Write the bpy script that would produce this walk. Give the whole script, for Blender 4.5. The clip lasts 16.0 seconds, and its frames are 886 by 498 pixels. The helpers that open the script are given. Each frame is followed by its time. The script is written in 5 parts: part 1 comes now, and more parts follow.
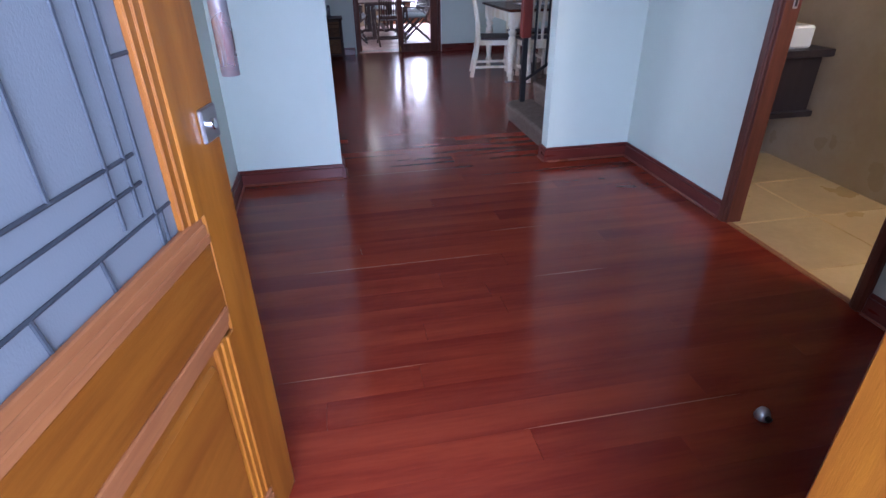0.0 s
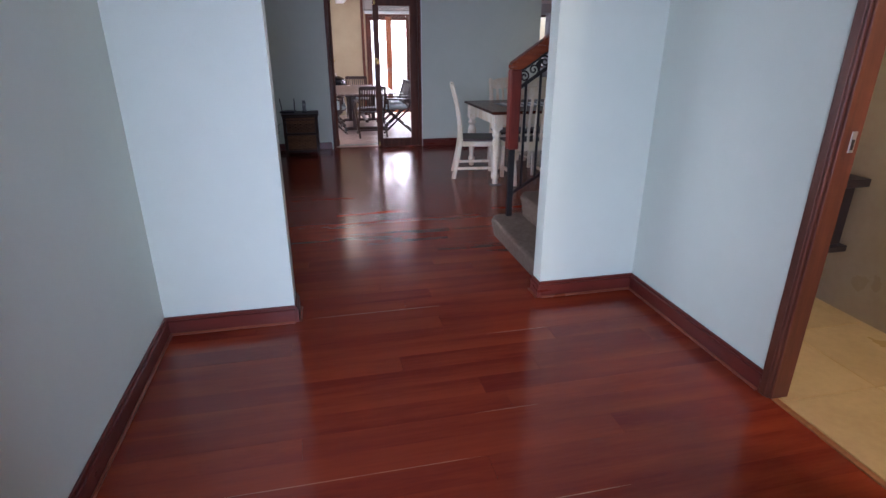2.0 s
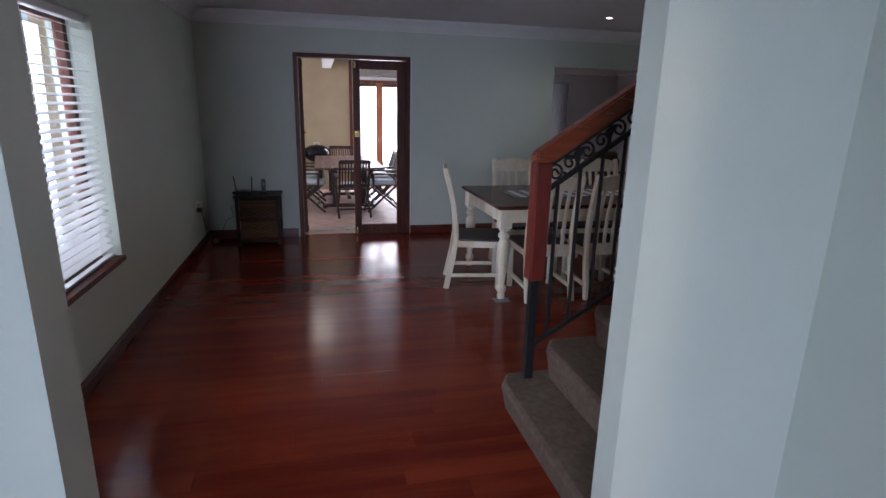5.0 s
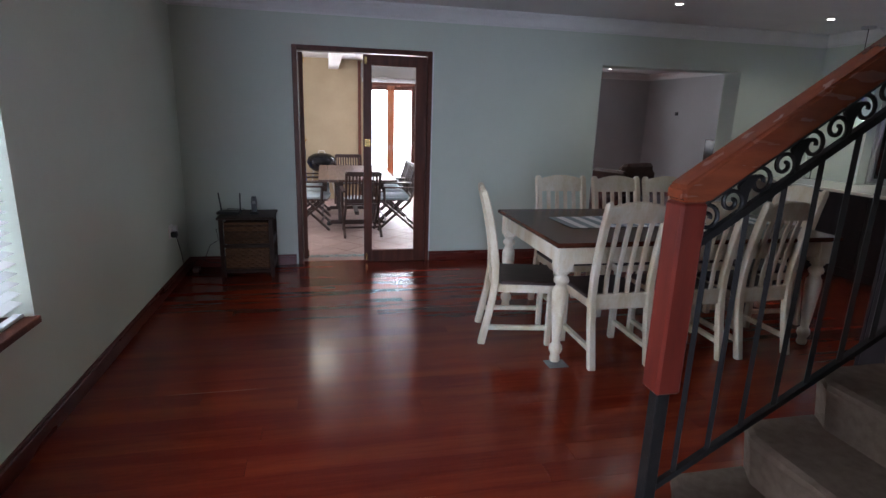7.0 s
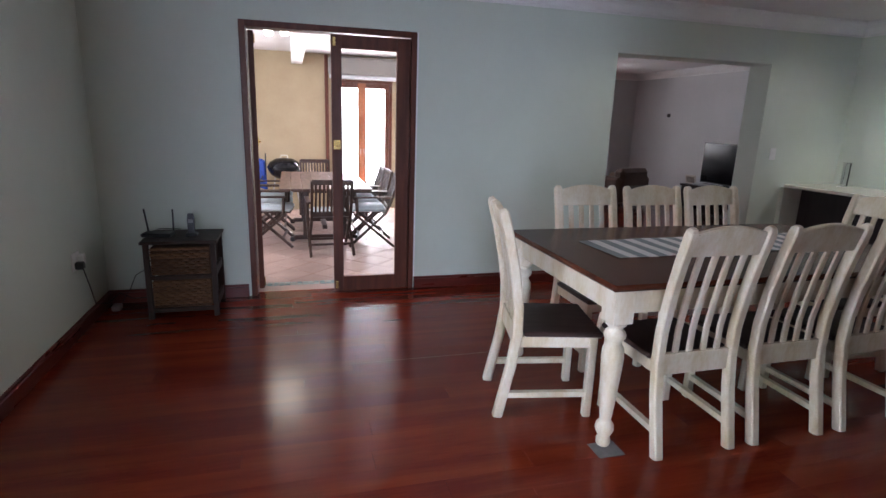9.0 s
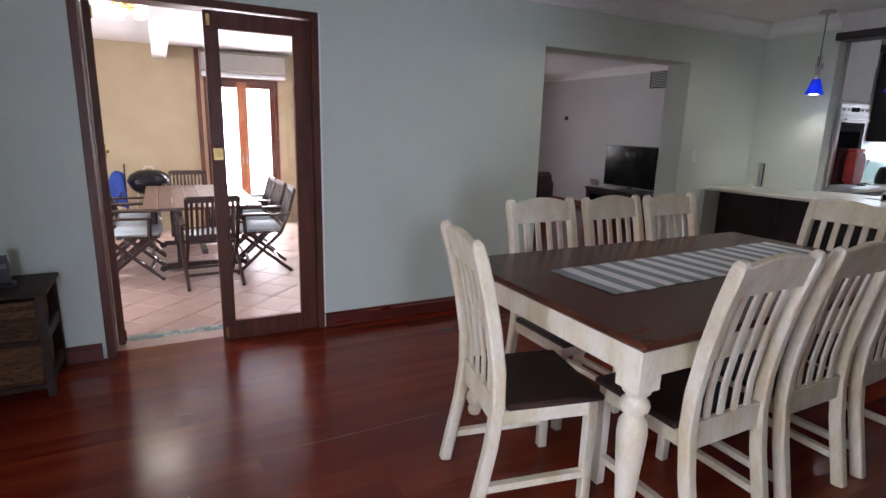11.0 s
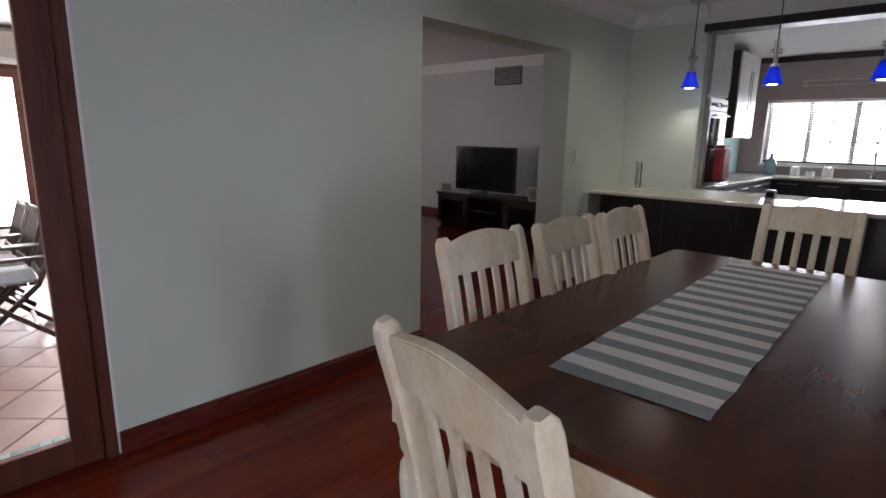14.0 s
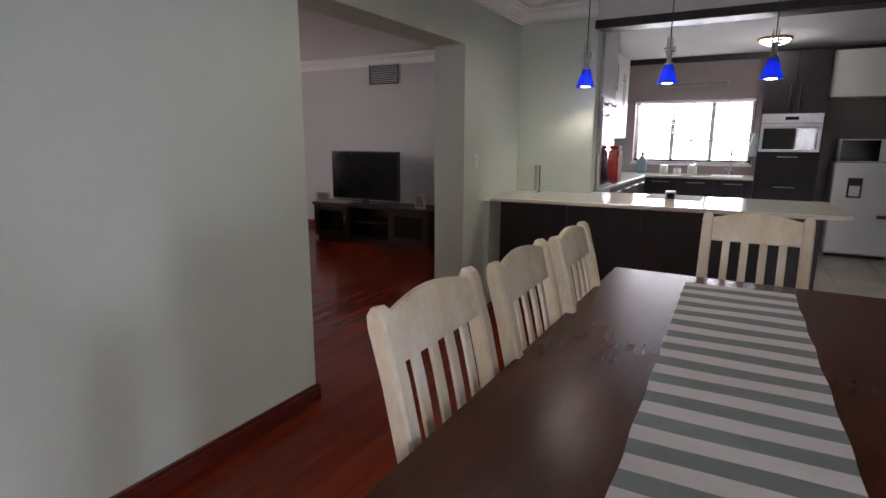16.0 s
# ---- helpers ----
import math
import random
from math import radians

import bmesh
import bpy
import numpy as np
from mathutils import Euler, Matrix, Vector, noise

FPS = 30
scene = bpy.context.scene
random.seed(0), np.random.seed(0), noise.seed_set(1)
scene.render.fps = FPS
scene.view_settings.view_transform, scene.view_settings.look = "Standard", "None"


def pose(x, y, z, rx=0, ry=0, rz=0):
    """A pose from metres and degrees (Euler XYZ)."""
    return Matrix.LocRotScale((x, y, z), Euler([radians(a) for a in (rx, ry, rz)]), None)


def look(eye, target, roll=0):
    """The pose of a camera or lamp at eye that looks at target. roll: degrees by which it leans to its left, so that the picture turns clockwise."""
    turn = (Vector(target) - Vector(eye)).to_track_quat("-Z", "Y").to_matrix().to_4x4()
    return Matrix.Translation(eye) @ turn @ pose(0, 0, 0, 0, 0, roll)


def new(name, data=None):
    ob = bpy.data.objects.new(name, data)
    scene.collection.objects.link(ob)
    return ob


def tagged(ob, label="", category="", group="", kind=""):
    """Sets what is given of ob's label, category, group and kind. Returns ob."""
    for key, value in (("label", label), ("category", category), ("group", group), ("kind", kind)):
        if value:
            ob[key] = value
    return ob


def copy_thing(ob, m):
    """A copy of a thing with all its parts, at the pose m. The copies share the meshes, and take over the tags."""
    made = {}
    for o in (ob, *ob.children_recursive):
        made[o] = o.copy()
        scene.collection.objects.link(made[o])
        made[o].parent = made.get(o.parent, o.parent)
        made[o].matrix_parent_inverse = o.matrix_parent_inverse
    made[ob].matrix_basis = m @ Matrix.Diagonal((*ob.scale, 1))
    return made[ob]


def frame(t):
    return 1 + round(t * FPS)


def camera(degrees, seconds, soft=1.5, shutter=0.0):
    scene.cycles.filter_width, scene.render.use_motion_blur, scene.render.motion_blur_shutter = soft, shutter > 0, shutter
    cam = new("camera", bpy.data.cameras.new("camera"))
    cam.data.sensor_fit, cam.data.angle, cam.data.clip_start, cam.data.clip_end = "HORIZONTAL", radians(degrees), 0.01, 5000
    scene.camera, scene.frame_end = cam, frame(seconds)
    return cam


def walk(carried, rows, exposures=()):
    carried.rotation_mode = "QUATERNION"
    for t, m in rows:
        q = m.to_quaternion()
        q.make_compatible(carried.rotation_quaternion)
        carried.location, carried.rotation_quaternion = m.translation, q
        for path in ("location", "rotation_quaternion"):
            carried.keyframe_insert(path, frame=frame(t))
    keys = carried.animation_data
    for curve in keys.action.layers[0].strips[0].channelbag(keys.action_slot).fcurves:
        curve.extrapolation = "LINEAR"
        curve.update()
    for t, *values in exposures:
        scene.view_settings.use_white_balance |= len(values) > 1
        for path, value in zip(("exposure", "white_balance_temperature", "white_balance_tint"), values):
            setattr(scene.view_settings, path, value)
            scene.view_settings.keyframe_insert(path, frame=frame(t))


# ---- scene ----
cam = camera(79.0, 16.0)
PATH = [
    (0, (0.468, 0.561, 1.373), (0.796, 2.281, 0.406), -0.8),
    (0.5, (0.525, 0.714, 1.408), (0.871, 2.463, 0.503), -0.6),
    (1, (0.591, 0.897, 1.422), (0.954, 2.672, 0.574), -0.3),
    (1.5, (0.642, 1.13, 1.487), (1.027, 2.93, 0.705), -0.1),
    (2, (0.68, 1.309, 1.519), (1.088, 3.127, 0.791), 0.1),
    (2.5, (0.756, 1.54, 1.539), (1.187, 3.373, 0.864), 0.4),
    (3, (0.841, 1.808, 1.566), (1.289, 3.653, 0.936), 0.7),
    (3.5, (0.922, 2.102, 1.566), (1.375, 3.961, 0.987), 0.9),
    (4, (0.984, 2.35, 1.583), (1.442, 4.218, 1.033), 1.1),
    (6.5, (1.154, 3.742, 1.512), (1.567, 5.637, 1.021), 1.7),
    (7, (1.129, 3.994, 1.531), (1.549, 5.887, 1.039), 1.8),
    (7.5, (1.115, 4.229, 1.516), (1.551, 6.117, 1.024), 1.9),
    (8, (1.151, 4.498, 1.489), (1.598, 6.387, 1.007), 1.8),
    (10.5, (1.205, 5.645, 1.423), (2.001, 7.424, 0.973), 1.9),
    (11, (1.22, 5.818, 1.418), (2.127, 7.545, 0.976), 1.6),
    (11.5, (1.283, 6.015, 1.406), (2.292, 7.686, 0.97), 1.6),
    (12, (1.336, 6.222, 1.395), (2.432, 7.838, 0.965), 1.4),
    (12.5, (1.389, 6.441, 1.392), (2.563, 8.003, 0.965), 1.4),
    (13, (1.443, 6.636, 1.376), (2.708, 8.127, 0.954), 1.3),
    (13.5, (1.536, 6.822, 1.376), (2.884, 8.239, 0.956), 1.1),
    (14, (1.616, 6.976, 1.379), (3.033, 8.325, 0.961), 1.0),
    (14.5, (1.687, 7.125, 1.399), (3.175, 8.397, 0.986), 0.8),
    (15, (1.776, 7.252, 1.403), (3.352, 8.413, 0.995), 0.6),
    (15.5, (1.884, 7.381, 1.397), (3.529, 8.443, 0.991), 0.4),
    (16, (1.995, 7.506, 1.389), (3.695, 8.479, 0.984), 0.2),
]
EXPOSURES = [(0.0, 0.15, 5200, 21), (0.5, 0.25, 5400, 21), (1.0, 0.38, 5600, 20), (1.5, 0.3, 5850, 20), (2.5, 0.1, 5850, 21), (4.0, -0.27, 5900, 20), (6.5, 0.05, 5950, 13), (8.0, 0.66, 6000, 14), (10.5, 0.82, 6250, 17), (12.0, 0.48, 6280, 17), (13.5, 0.26, 6550, 18), (14.5, 0.56, 6650, 18), (16.0, 0.72, 6800, 20)]
walk(cam, [(t, look(eye, target, roll)) for t, eye, target, roll in PATH], EXPOSURES)

# ---- light ----
world = bpy.data.worlds.new("sky")
scene.world = world
world.use_nodes = True
wn = world.node_tree.nodes
sky = wn.new("ShaderNodeTexSky")
sky.sky_type = "NISHITA"
sky.sun_disc = False
sky.sun_elevation, sky.sun_rotation = radians(58), radians(20)
wn["Background"].inputs["Strength"].default_value = 0.12
world.node_tree.links.new(sky.outputs[0], wn["Background"].inputs["Color"])


def lamp(name, kind, m, energy, color=(1, 1, 1), size=1.0, size_y=None, spot=None):
    d = bpy.data.lights.new(name, kind)
    d.energy, d.color = energy, color
    if kind == "AREA":
        d.shape, d.size, d.size_y = "RECTANGLE", size, size_y or size
    elif kind == "SUN":
        d.angle = size
    else:
        d.shadow_soft_size = size
    if spot:
        d.spot_size, d.spot_blend = radians(spot), 0.6
    ob = new(name, d)
    ob.matrix_world = m
    return ob


DAY = (0.86, 0.93, 1.0)
lamp("sun", "SUN", look((0, 0, 10), (-1.5, -4.0, 0)), 3.0, (1, 0.95, 0.86), radians(0.5))
lamp("front_door_daylight", "AREA", look((0.10, -1.9, 1.7), (0.85, 3.2, 0.9)), 900, (0.72, 0.815, 1.0), 4.0, 3.0)
lamp("side_window_daylight", "AREA", look((-0.46, 5.86, 1.3), (2, 5.86, 1.2)), 31, DAY, 1.4, 1.3)
lamp("kitchen_window_daylight", "AREA", look((10.66, 8.34, 1.49), (7, 8.2, 1.0)), 43, DAY, 1.5, 0.85)
lamp("patio_door_daylight", "AREA", look((2.55, 15.15, 1.15), (1.9, 11.6, 0.2)), 165, (1.0, 0.97, 0.98), 0.9, 2.0)
# Fill for the patio, sent through an opening added in its west wall.
lamp("patio_side_fill", "AREA", look((-1.95, 12.3, 1.5), (1.5, 12.2, 0.5)), 88, (1.0, 0.97, 0.98), 3.4, 1.6)
lamp("lounge_window_daylight", "AREA", look((5.6, 15.75, 1.4), (7.2, 11, 0.9)), 18, (1.0, 0.95, 0.90), 2.2, 1.1)

# ---- materials ----


def mat(name, c1, c2=None, rough=0.5, metal=0.0, scale=6.0, stretch=(1, 1, 1), bump=0.0, bscale=80.0, rand=0.0, fine=0.25,
        rvar=0.08, coat=0.0, spec=0.5, dist=0.01):
    """A surface whose colour drifts from c1 to c2 at two scales, with relief; rand varies it from piece to piece."""
    m = bpy.data.materials.new(name)
    m.use_nodes = True
    n, l = m.node_tree.nodes, m.node_tree.links
    b = n["Principled BSDF"]
    c2 = c2 or tuple(v * 0.86 for v in c1)
    co = n.new("ShaderNodeTexCoord")
    mp = n.new("ShaderNodeMapping")
    mp.inputs["Scale"].default_value = stretch
    l.new(co.outputs["Object"], mp.inputs["Vector"])
    if rand:
        info, geo = n.new("ShaderNodeObjectInfo"), n.new("ShaderNodeNewGeometry")
        s = n.new("ShaderNodeMath")
        l.new(info.outputs["Random"], s.inputs[0])
        l.new(geo.outputs["Random Per Island"], s.inputs[1])
        f = n.new("ShaderNodeMath")
        f.operation = "FRACT"
        l.new(s.outputs[0], f.inputs[0])
        far = n.new("ShaderNodeVectorMath")
        far.operation = "SCALE"
        far.inputs[0].default_value = (31.0, 17.0, 23.0)
        l.new(f.outputs[0], far.inputs["Scale"])
        l.new(far.outputs[0], mp.inputs["Location"])
    big, small = n.new("ShaderNodeTexNoise"), n.new("ShaderNodeTexNoise")
    big.inputs["Scale"].default_value, small.inputs["Scale"].default_value = scale, scale * 9
    big.inputs["Detail"].default_value = 6
    small.inputs["Detail"].default_value = 4
    l.new(mp.outputs[0], big.inputs["Vector"])
    l.new(mp.outputs[0], small.inputs["Vector"])
    add = n.new("ShaderNodeMath")
    add.operation = "MULTIPLY_ADD"
    l.new(small.outputs["Fac"], add.inputs[0])
    add.inputs[1].default_value = fine
    l.new(big.outputs["Fac"], add.inputs[2])
    last = add
    if rand:
        k = n.new("ShaderNodeMath")
        k.operation = "MULTIPLY_ADD"
        l.new(f.outputs[0], k.inputs[0])
        k.inputs[1].default_value = rand
        l.new(add.outputs[0], k.inputs[2])
        k2 = n.new("ShaderNodeMath")
        k2.operation = "SUBTRACT"
        l.new(k.outputs[0], k2.inputs[0])
        k2.inputs[1].default_value = rand / 2
        last = k2
    ramp = n.new("ShaderNodeValToRGB")
    ramp.color_ramp.elements[0].position, ramp.color_ramp.elements[1].position = 0.32 + fine / 2, 0.7 + fine / 2
    ramp.color_ramp.elements[0].color, ramp.color_ramp.elements[1].color = (*c1, 1), (*c2, 1)
    l.new(last.outputs[0], ramp.inputs[0])
    l.new(ramp.outputs[0], b.inputs["Base Color"])
    rr = n.new("ShaderNodeMath")
    rr.operation = "MULTIPLY_ADD"
    l.new(big.outputs["Fac"], rr.inputs[0])
    rr.inputs[1].default_value, rr.inputs[2].default_value = rvar * 2, rough - rvar
    l.new(rr.outputs[0], b.inputs["Roughness"])
    b.inputs["Metallic"].default_value, b.inputs["Coat Weight"].default_value = metal, coat
    b.inputs["Specular IOR Level"].default_value = spec
    if bump:
        h = n.new("ShaderNodeTexNoise")
        h.inputs["Scale"].default_value, h.inputs["Detail"].default_value = bscale, 4
        l.new(mp.outputs[0], h.inputs["Vector"])
        bp = n.new("ShaderNodeBump")
        bp.inputs["Strength"].default_value, bp.inputs["Distance"].default_value = bump, dist
        l.new(h.outputs["Fac"], bp.inputs["Height"])
        l.new(bp.outputs[0], b.inputs["Normal"])
    return m


def glow(name, color, strength):
    m = bpy.data.materials.new(name)
    m.use_nodes = True
    b = m.node_tree.nodes["Principled BSDF"]
    b.inputs["Base Color"].default_value = (*color, 1)
    b.inputs["Emission Color"].default_value, b.inputs["Emission Strength"].default_value = (*color, 1), strength
    return m


def glass(name, color=(1, 1, 1), rough=0.0, ior=1.45, bump=0.0, bscale=120):
    m = bpy.data.materials.new(name)
    m.use_nodes = True
    n, l = m.node_tree.nodes, m.node_tree.links
    b = n["Principled BSDF"]
    b.inputs["Base Color"].default_value, b.inputs["Roughness"].default_value = (*color, 1), rough
    b.inputs["Transmission Weight"].default_value, b.inputs["IOR"].default_value = 1, ior
    if bump:
        h, bp = n.new("ShaderNodeTexNoise"), n.new("ShaderNodeBump")
        h.inputs["Scale"].default_value = bscale
        bp.inputs["Strength"].default_value = bump
        l.new(h.outputs["Fac"], bp.inputs["Height"])
        l.new(bp.outputs[0], b.inputs["Normal"])
    return m


paint = mat("duck_egg_paint", (0.606, 0.660, 0.582), (0.571, 0.625, 0.548), 0.6, scale=1.3, bump=0.12, bscale=140, dist=0.004)
paint_grey = mat("grey_paint", (0.52, 0.52, 0.53), (0.48, 0.48, 0.49), 0.6, scale=1.3, bump=0.12, bscale=140, dist=0.004)
ceiling_white = mat("ceiling_white", (0.76, 0.75, 0.75), (0.72, 0.71, 0.71), 0.8, scale=2, bump=0.08, bscale=120, dist=0.003)
plaster_white = mat("cornice_white", (0.8, 0.8, 0.79), (0.76, 0.76, 0.75), 0.7, scale=5)
ochre = mat("ochre_paint", (0.40, 0.315, 0.20), (0.35, 0.27, 0.17), 0.8, scale=2.5, bump=0.2, bscale=60, dist=0.006)
jarrah = mat("polished_red_floorboard", (0.130, 0.0138, 0.0066), (0.220, 0.031, 0.0115), 0.175, scale=2.0, stretch=(0.7, 4.5, 4.5), rand=0.17, fine=0.30, rvar=0.045, spec=0.32)
skirting = mat("red_brown_skirting", (0.13, 0.022, 0.015), (0.085, 0.014, 0.010), 0.3, scale=3, stretch=(1, 1, 5))
mahogany = mat("dark_red_door_wood", (0.130, 0.037, 0.020), (0.074, 0.021, 0.012), 0.42, scale=4, stretch=(6, 6, 0.6), bump=0.08, spec=0.3)
oak = mat("orange_varnished_wood", (0.30, 0.103, 0.008), (0.175, 0.049, 0.004), 0.34, scale=3, stretch=(8, 8, 0.7), bump=0.1, coat=0.12)
oak_x = mat("orange_varnished_rail_wood", (0.27, 0.090, 0.008), (0.160, 0.044, 0.004), 0.34, scale=3, stretch=(0.7, 8, 8), bump=0.1, coat=0.12)
moulding_wood = mat("pale_moulding_wood", (0.31, 0.115, 0.038), (0.22, 0.075, 0.025), 0.4, scale=5, stretch=(1, 8, 8))
rail_wood = mat("red_handrail_wood", (0.25, 0.055, 0.021), (0.165, 0.033, 0.013), 0.26, scale=4, stretch=(1, 6, 6), coat=0.3)
# Same varnish as the handrail, coloured redder for the reflection on the newel.
newel_red = mat("red_newel_wood", (0.175, 0.024, 0.014), (0.120, 0.017, 0.011), 0.35, scale=4, stretch=(6, 6, 1))
iron = mat("black_wrought_iron", (0.010, 0.009, 0.009), (0.017, 0.015, 0.014), 0.5, 0.2, scale=20, bump=0.1)
carpet = mat("beige_loop_carpet", (0.190, 0.138, 0.105), (0.135, 0.096, 0.073), 0.95, scale=30, bump=0.9, bscale=260, dist=0.006, spec=0.1)
white_wood = mat("whitewashed_wood", (0.83, 0.77, 0.66), (0.66, 0.54, 0.35), 0.5, scale=4, stretch=(2.2, 2.2, 0.9), bump=0.12, fine=0.35)
table_brown = mat("dark_stained_tabletop", (0.105, 0.030, 0.016), (0.062, 0.019, 0.011), 0.25, scale=2.2, stretch=(1.2, 5, 5), rvar=0.02, fine=0.25, spec=0.2)
seat_brown = mat("dark_seat_wood", (0.050, 0.024, 0.020), (0.028, 0.014, 0.012), 0.4, scale=4, stretch=(6, 1, 1))
stone_white = mat("cream_stone_counter", (0.78, 0.76, 0.68), (0.72, 0.69, 0.60), 0.12, scale=40, fine=0.8)
espresso = mat("dark_espresso_board", (0.028, 0.020, 0.024), (0.018, 0.013, 0.016), 0.4, scale=3, stretch=(6, 6, 0.6))
greybrown = mat("dark_taupe_board", (0.024, 0.018, 0.021), (0.017, 0.013, 0.015), 0.45, scale=3, stretch=(1, 6, 6), spec=0.3)
cab_white = mat("white_cabinet_board", (0.74, 0.73, 0.70), (0.70, 0.69, 0.66), 0.3, scale=3)
grey_board = mat("warm_grey_board", (0.40, 0.39, 0.38), (0.35, 0.34, 0.33), 0.35, scale=3)
splash = mat("pale_aqua_glass_splashback", (0.42, 0.58, 0.56), (0.38, 0.54, 0.52), 0.12, scale=3)
mauve = mat("mauve_kitchen_paint", (0.36, 0.30, 0.29), (0.33, 0.27, 0.26), 0.7, scale=2)
steel = mat("brushed_steel", (0.50, 0.50, 0.51), (0.44, 0.44, 0.45), 0.34, 1.0, scale=6, stretch=(1, 12, 12))
chrome = mat("chrome", (0.8, 0.8, 0.82), (0.75, 0.75, 0.77), 0.1, 1.0)
brass = mat("brass", (0.75, 0.52, 0.2), (0.6, 0.4, 0.15), 0.25, 1.0)
black_plastic = mat("black_plastic", (0.012, 0.012, 0.014), (0.02, 0.02, 0.022), 0.35, scale=30)
oven_glass = mat("mirror_dark_oven_glass", (0.012, 0.012, 0.014), (0.014, 0.014, 0.016), 0.035, rvar=0.01, spec=0.9)
screen = mat("dark_screen", (0.006, 0.006, 0.008), (0.008, 0.008, 0.01), 0.16, spec=0.22)
white_plastic = mat("white_plastic", (0.8, 0.8, 0.78), (0.74, 0.74, 0.72), 0.35, scale=15)
fridge_white = mat("white_enamel", (0.78, 0.79, 0.80), (0.74, 0.75, 0.76), 0.25, scale=4)
red_plastic = mat("red_enamel", (0.24, 0.008, 0.007), (0.16, 0.006, 0.005), 0.5)
blind_white = mat("white_blind_slat", (0.82, 0.82, 0.82), (0.78, 0.78, 0.78), 0.4, scale=8)
beige_tile = mat("beige_stone_tile", (0.55, 0.40, 0.20), (0.44, 0.31, 0.15), 0.3, scale=3, bump=0.05, rand=0.3, fine=0.4)
beige_wall_tile = mat("beige_wall_tile", (0.42, 0.34, 0.24), (0.36, 0.28, 0.19), 0.3, scale=3, rand=0.2)
grout = mat("pale_grout", (0.50, 0.44, 0.36), (0.42, 0.37, 0.30), 0.9, scale=20)
terracotta = mat("terracotta_tile", (0.46, 0.325, 0.275), (0.37, 0.25, 0.21), 0.32, scale=3, bump=0.1, rand=0.35, fine=0.4)
mosaic_green = mat("green_mosaic", (0.10, 0.23, 0.25), (0.36, 0.44, 0.42), 0.3, scale=9, rand=0.6)
kitchen_tile = mat("grey_beige_floor_tile", (0.42, 0.38, 0.33), (0.36, 0.32, 0.28), 0.35, scale=3, rand=0.2)
wicker = mat("woven_wicker", (0.19, 0.090, 0.038), (0.085, 0.040, 0.018), 0.75, scale=18, bump=0.3, rand=0.5)
dark_rattan = mat("dark_stained_frame", (0.050, 0.028, 0.020), (0.032, 0.018, 0.013), 0.5, scale=5, stretch=(5, 5, 1), spec=0.25)
teak = mat("dark_patio_teak", (0.040, 0.015, 0.009), (0.024, 0.009, 0.006), 0.4, scale=5, stretch=(3, 3, 1))
teak_top = mat("patio_table_teak", (0.095, 0.044, 0.029), (0.062, 0.028, 0.018), 0.35, scale=4, stretch=(5, 1, 1))
stripe_blue = mat("pale_blue_cushion", (0.46, 0.55, 0.60), (0.62, 0.66, 0.67), 0.9, scale=3, stretch=(14, 0.2, 0.2), bump=0.2)
runner_white = mat("white_runner_cloth", (0.80, 0.80, 0.79), (0.75, 0.75, 0.74), 0.9, scale=20, bump=0.3, bscale=400, dist=0.002)
runner_grey = mat("sage_grey_runner_cloth", (0.25, 0.295, 0.305), (0.29, 0.335, 0.345), 0.9, scale=20, bump=0.3, bscale=400, dist=0.002)
runner_mid = mat("pale_grey_runner_cloth", (0.50, 0.52, 0.52), (0.45, 0.47, 0.47), 0.9, scale=20, bump=0.3, bscale=400, dist=0.002)
pad_grey = mat("dull_grey_felt", (0.22, 0.21, 0.20), (0.16, 0.15, 0.145), 0.95, scale=20)
clear = glass("clear_glass")
oven_steel = mat("dull_oven_steel", (0.52, 0.52, 0.53), (0.46, 0.46, 0.47), 0.38, 1.0, scale=6, stretch=(1, 8, 8))
pull_steel = mat("bright_pull_steel", (0.74, 0.74, 0.76), (0.68, 0.68, 0.70), 0.28, 0.9, scale=8)
frosted = glass("textured_leaded_glass", (0.26, 0.275, 0.287), 0.55, 1.3, 0.5, 160)
frosted.node_tree.nodes["Principled BSDF"].inputs["Transmission Weight"].default_value = 0.5
lead = mat("lead_came", (0.025, 0.029, 0.036), (0.04, 0.045, 0.052), 0.6, 0.0, scale=30)
orange_door = mat("orange_teak_door", (0.42, 0.13, 0.045), (0.32, 0.09, 0.03), 0.35, scale=4, stretch=(6, 6, 0.6))
paving = mat("grey_paving", (0.35, 0.33, 0.30), (0.28, 0.26, 0.24), 0.9, scale=2, bump=0.3)

# ---- building blocks ----


def part(name, bm, material, parent=None, label="", smooth=False):
    me = bpy.data.meshes.new(name)
    bm.to_mesh(me)
    bm.free()
    me.materials.append(material)
    if smooth:
        for p in me.polygons:
            p.use_smooth = True
    ob = new(name, me)
    if parent:
        ob.parent = parent
    if label:
        ob["label"] = label
    return ob


def thing(name, label, category, m=None, group="", kind=""):
    e = new(name)
    if m:
        e.matrix_world = m
    return tagged(e, label, category, group, kind)


def box(bm, x0, x1, y0, y1, z0, z1, bevel=0.0, m=None):
    r = bmesh.ops.create_cube(bm, size=1)
    vs = r["verts"]
    for v in vs:
        v.co = Vector((x0 + (v.co.x + 0.5) * (x1 - x0), y0 + (v.co.y + 0.5) * (y1 - y0), z0 + (v.co.z + 0.5) * (z1 - z0)))
    if bevel:
        es = list({e for v in vs for e in v.link_edges})
        out = bmesh.ops.bevel(bm, geom=es, offset=bevel, segments=1, affect="EDGES")
        vs = [v for v in {v for f in out["faces"] for v in f.verts} | set(v for v in vs if v.is_valid)]
    if m:
        bmesh.ops.transform(bm, matrix=m, verts=[v for v in vs if v.is_valid])
    return bm


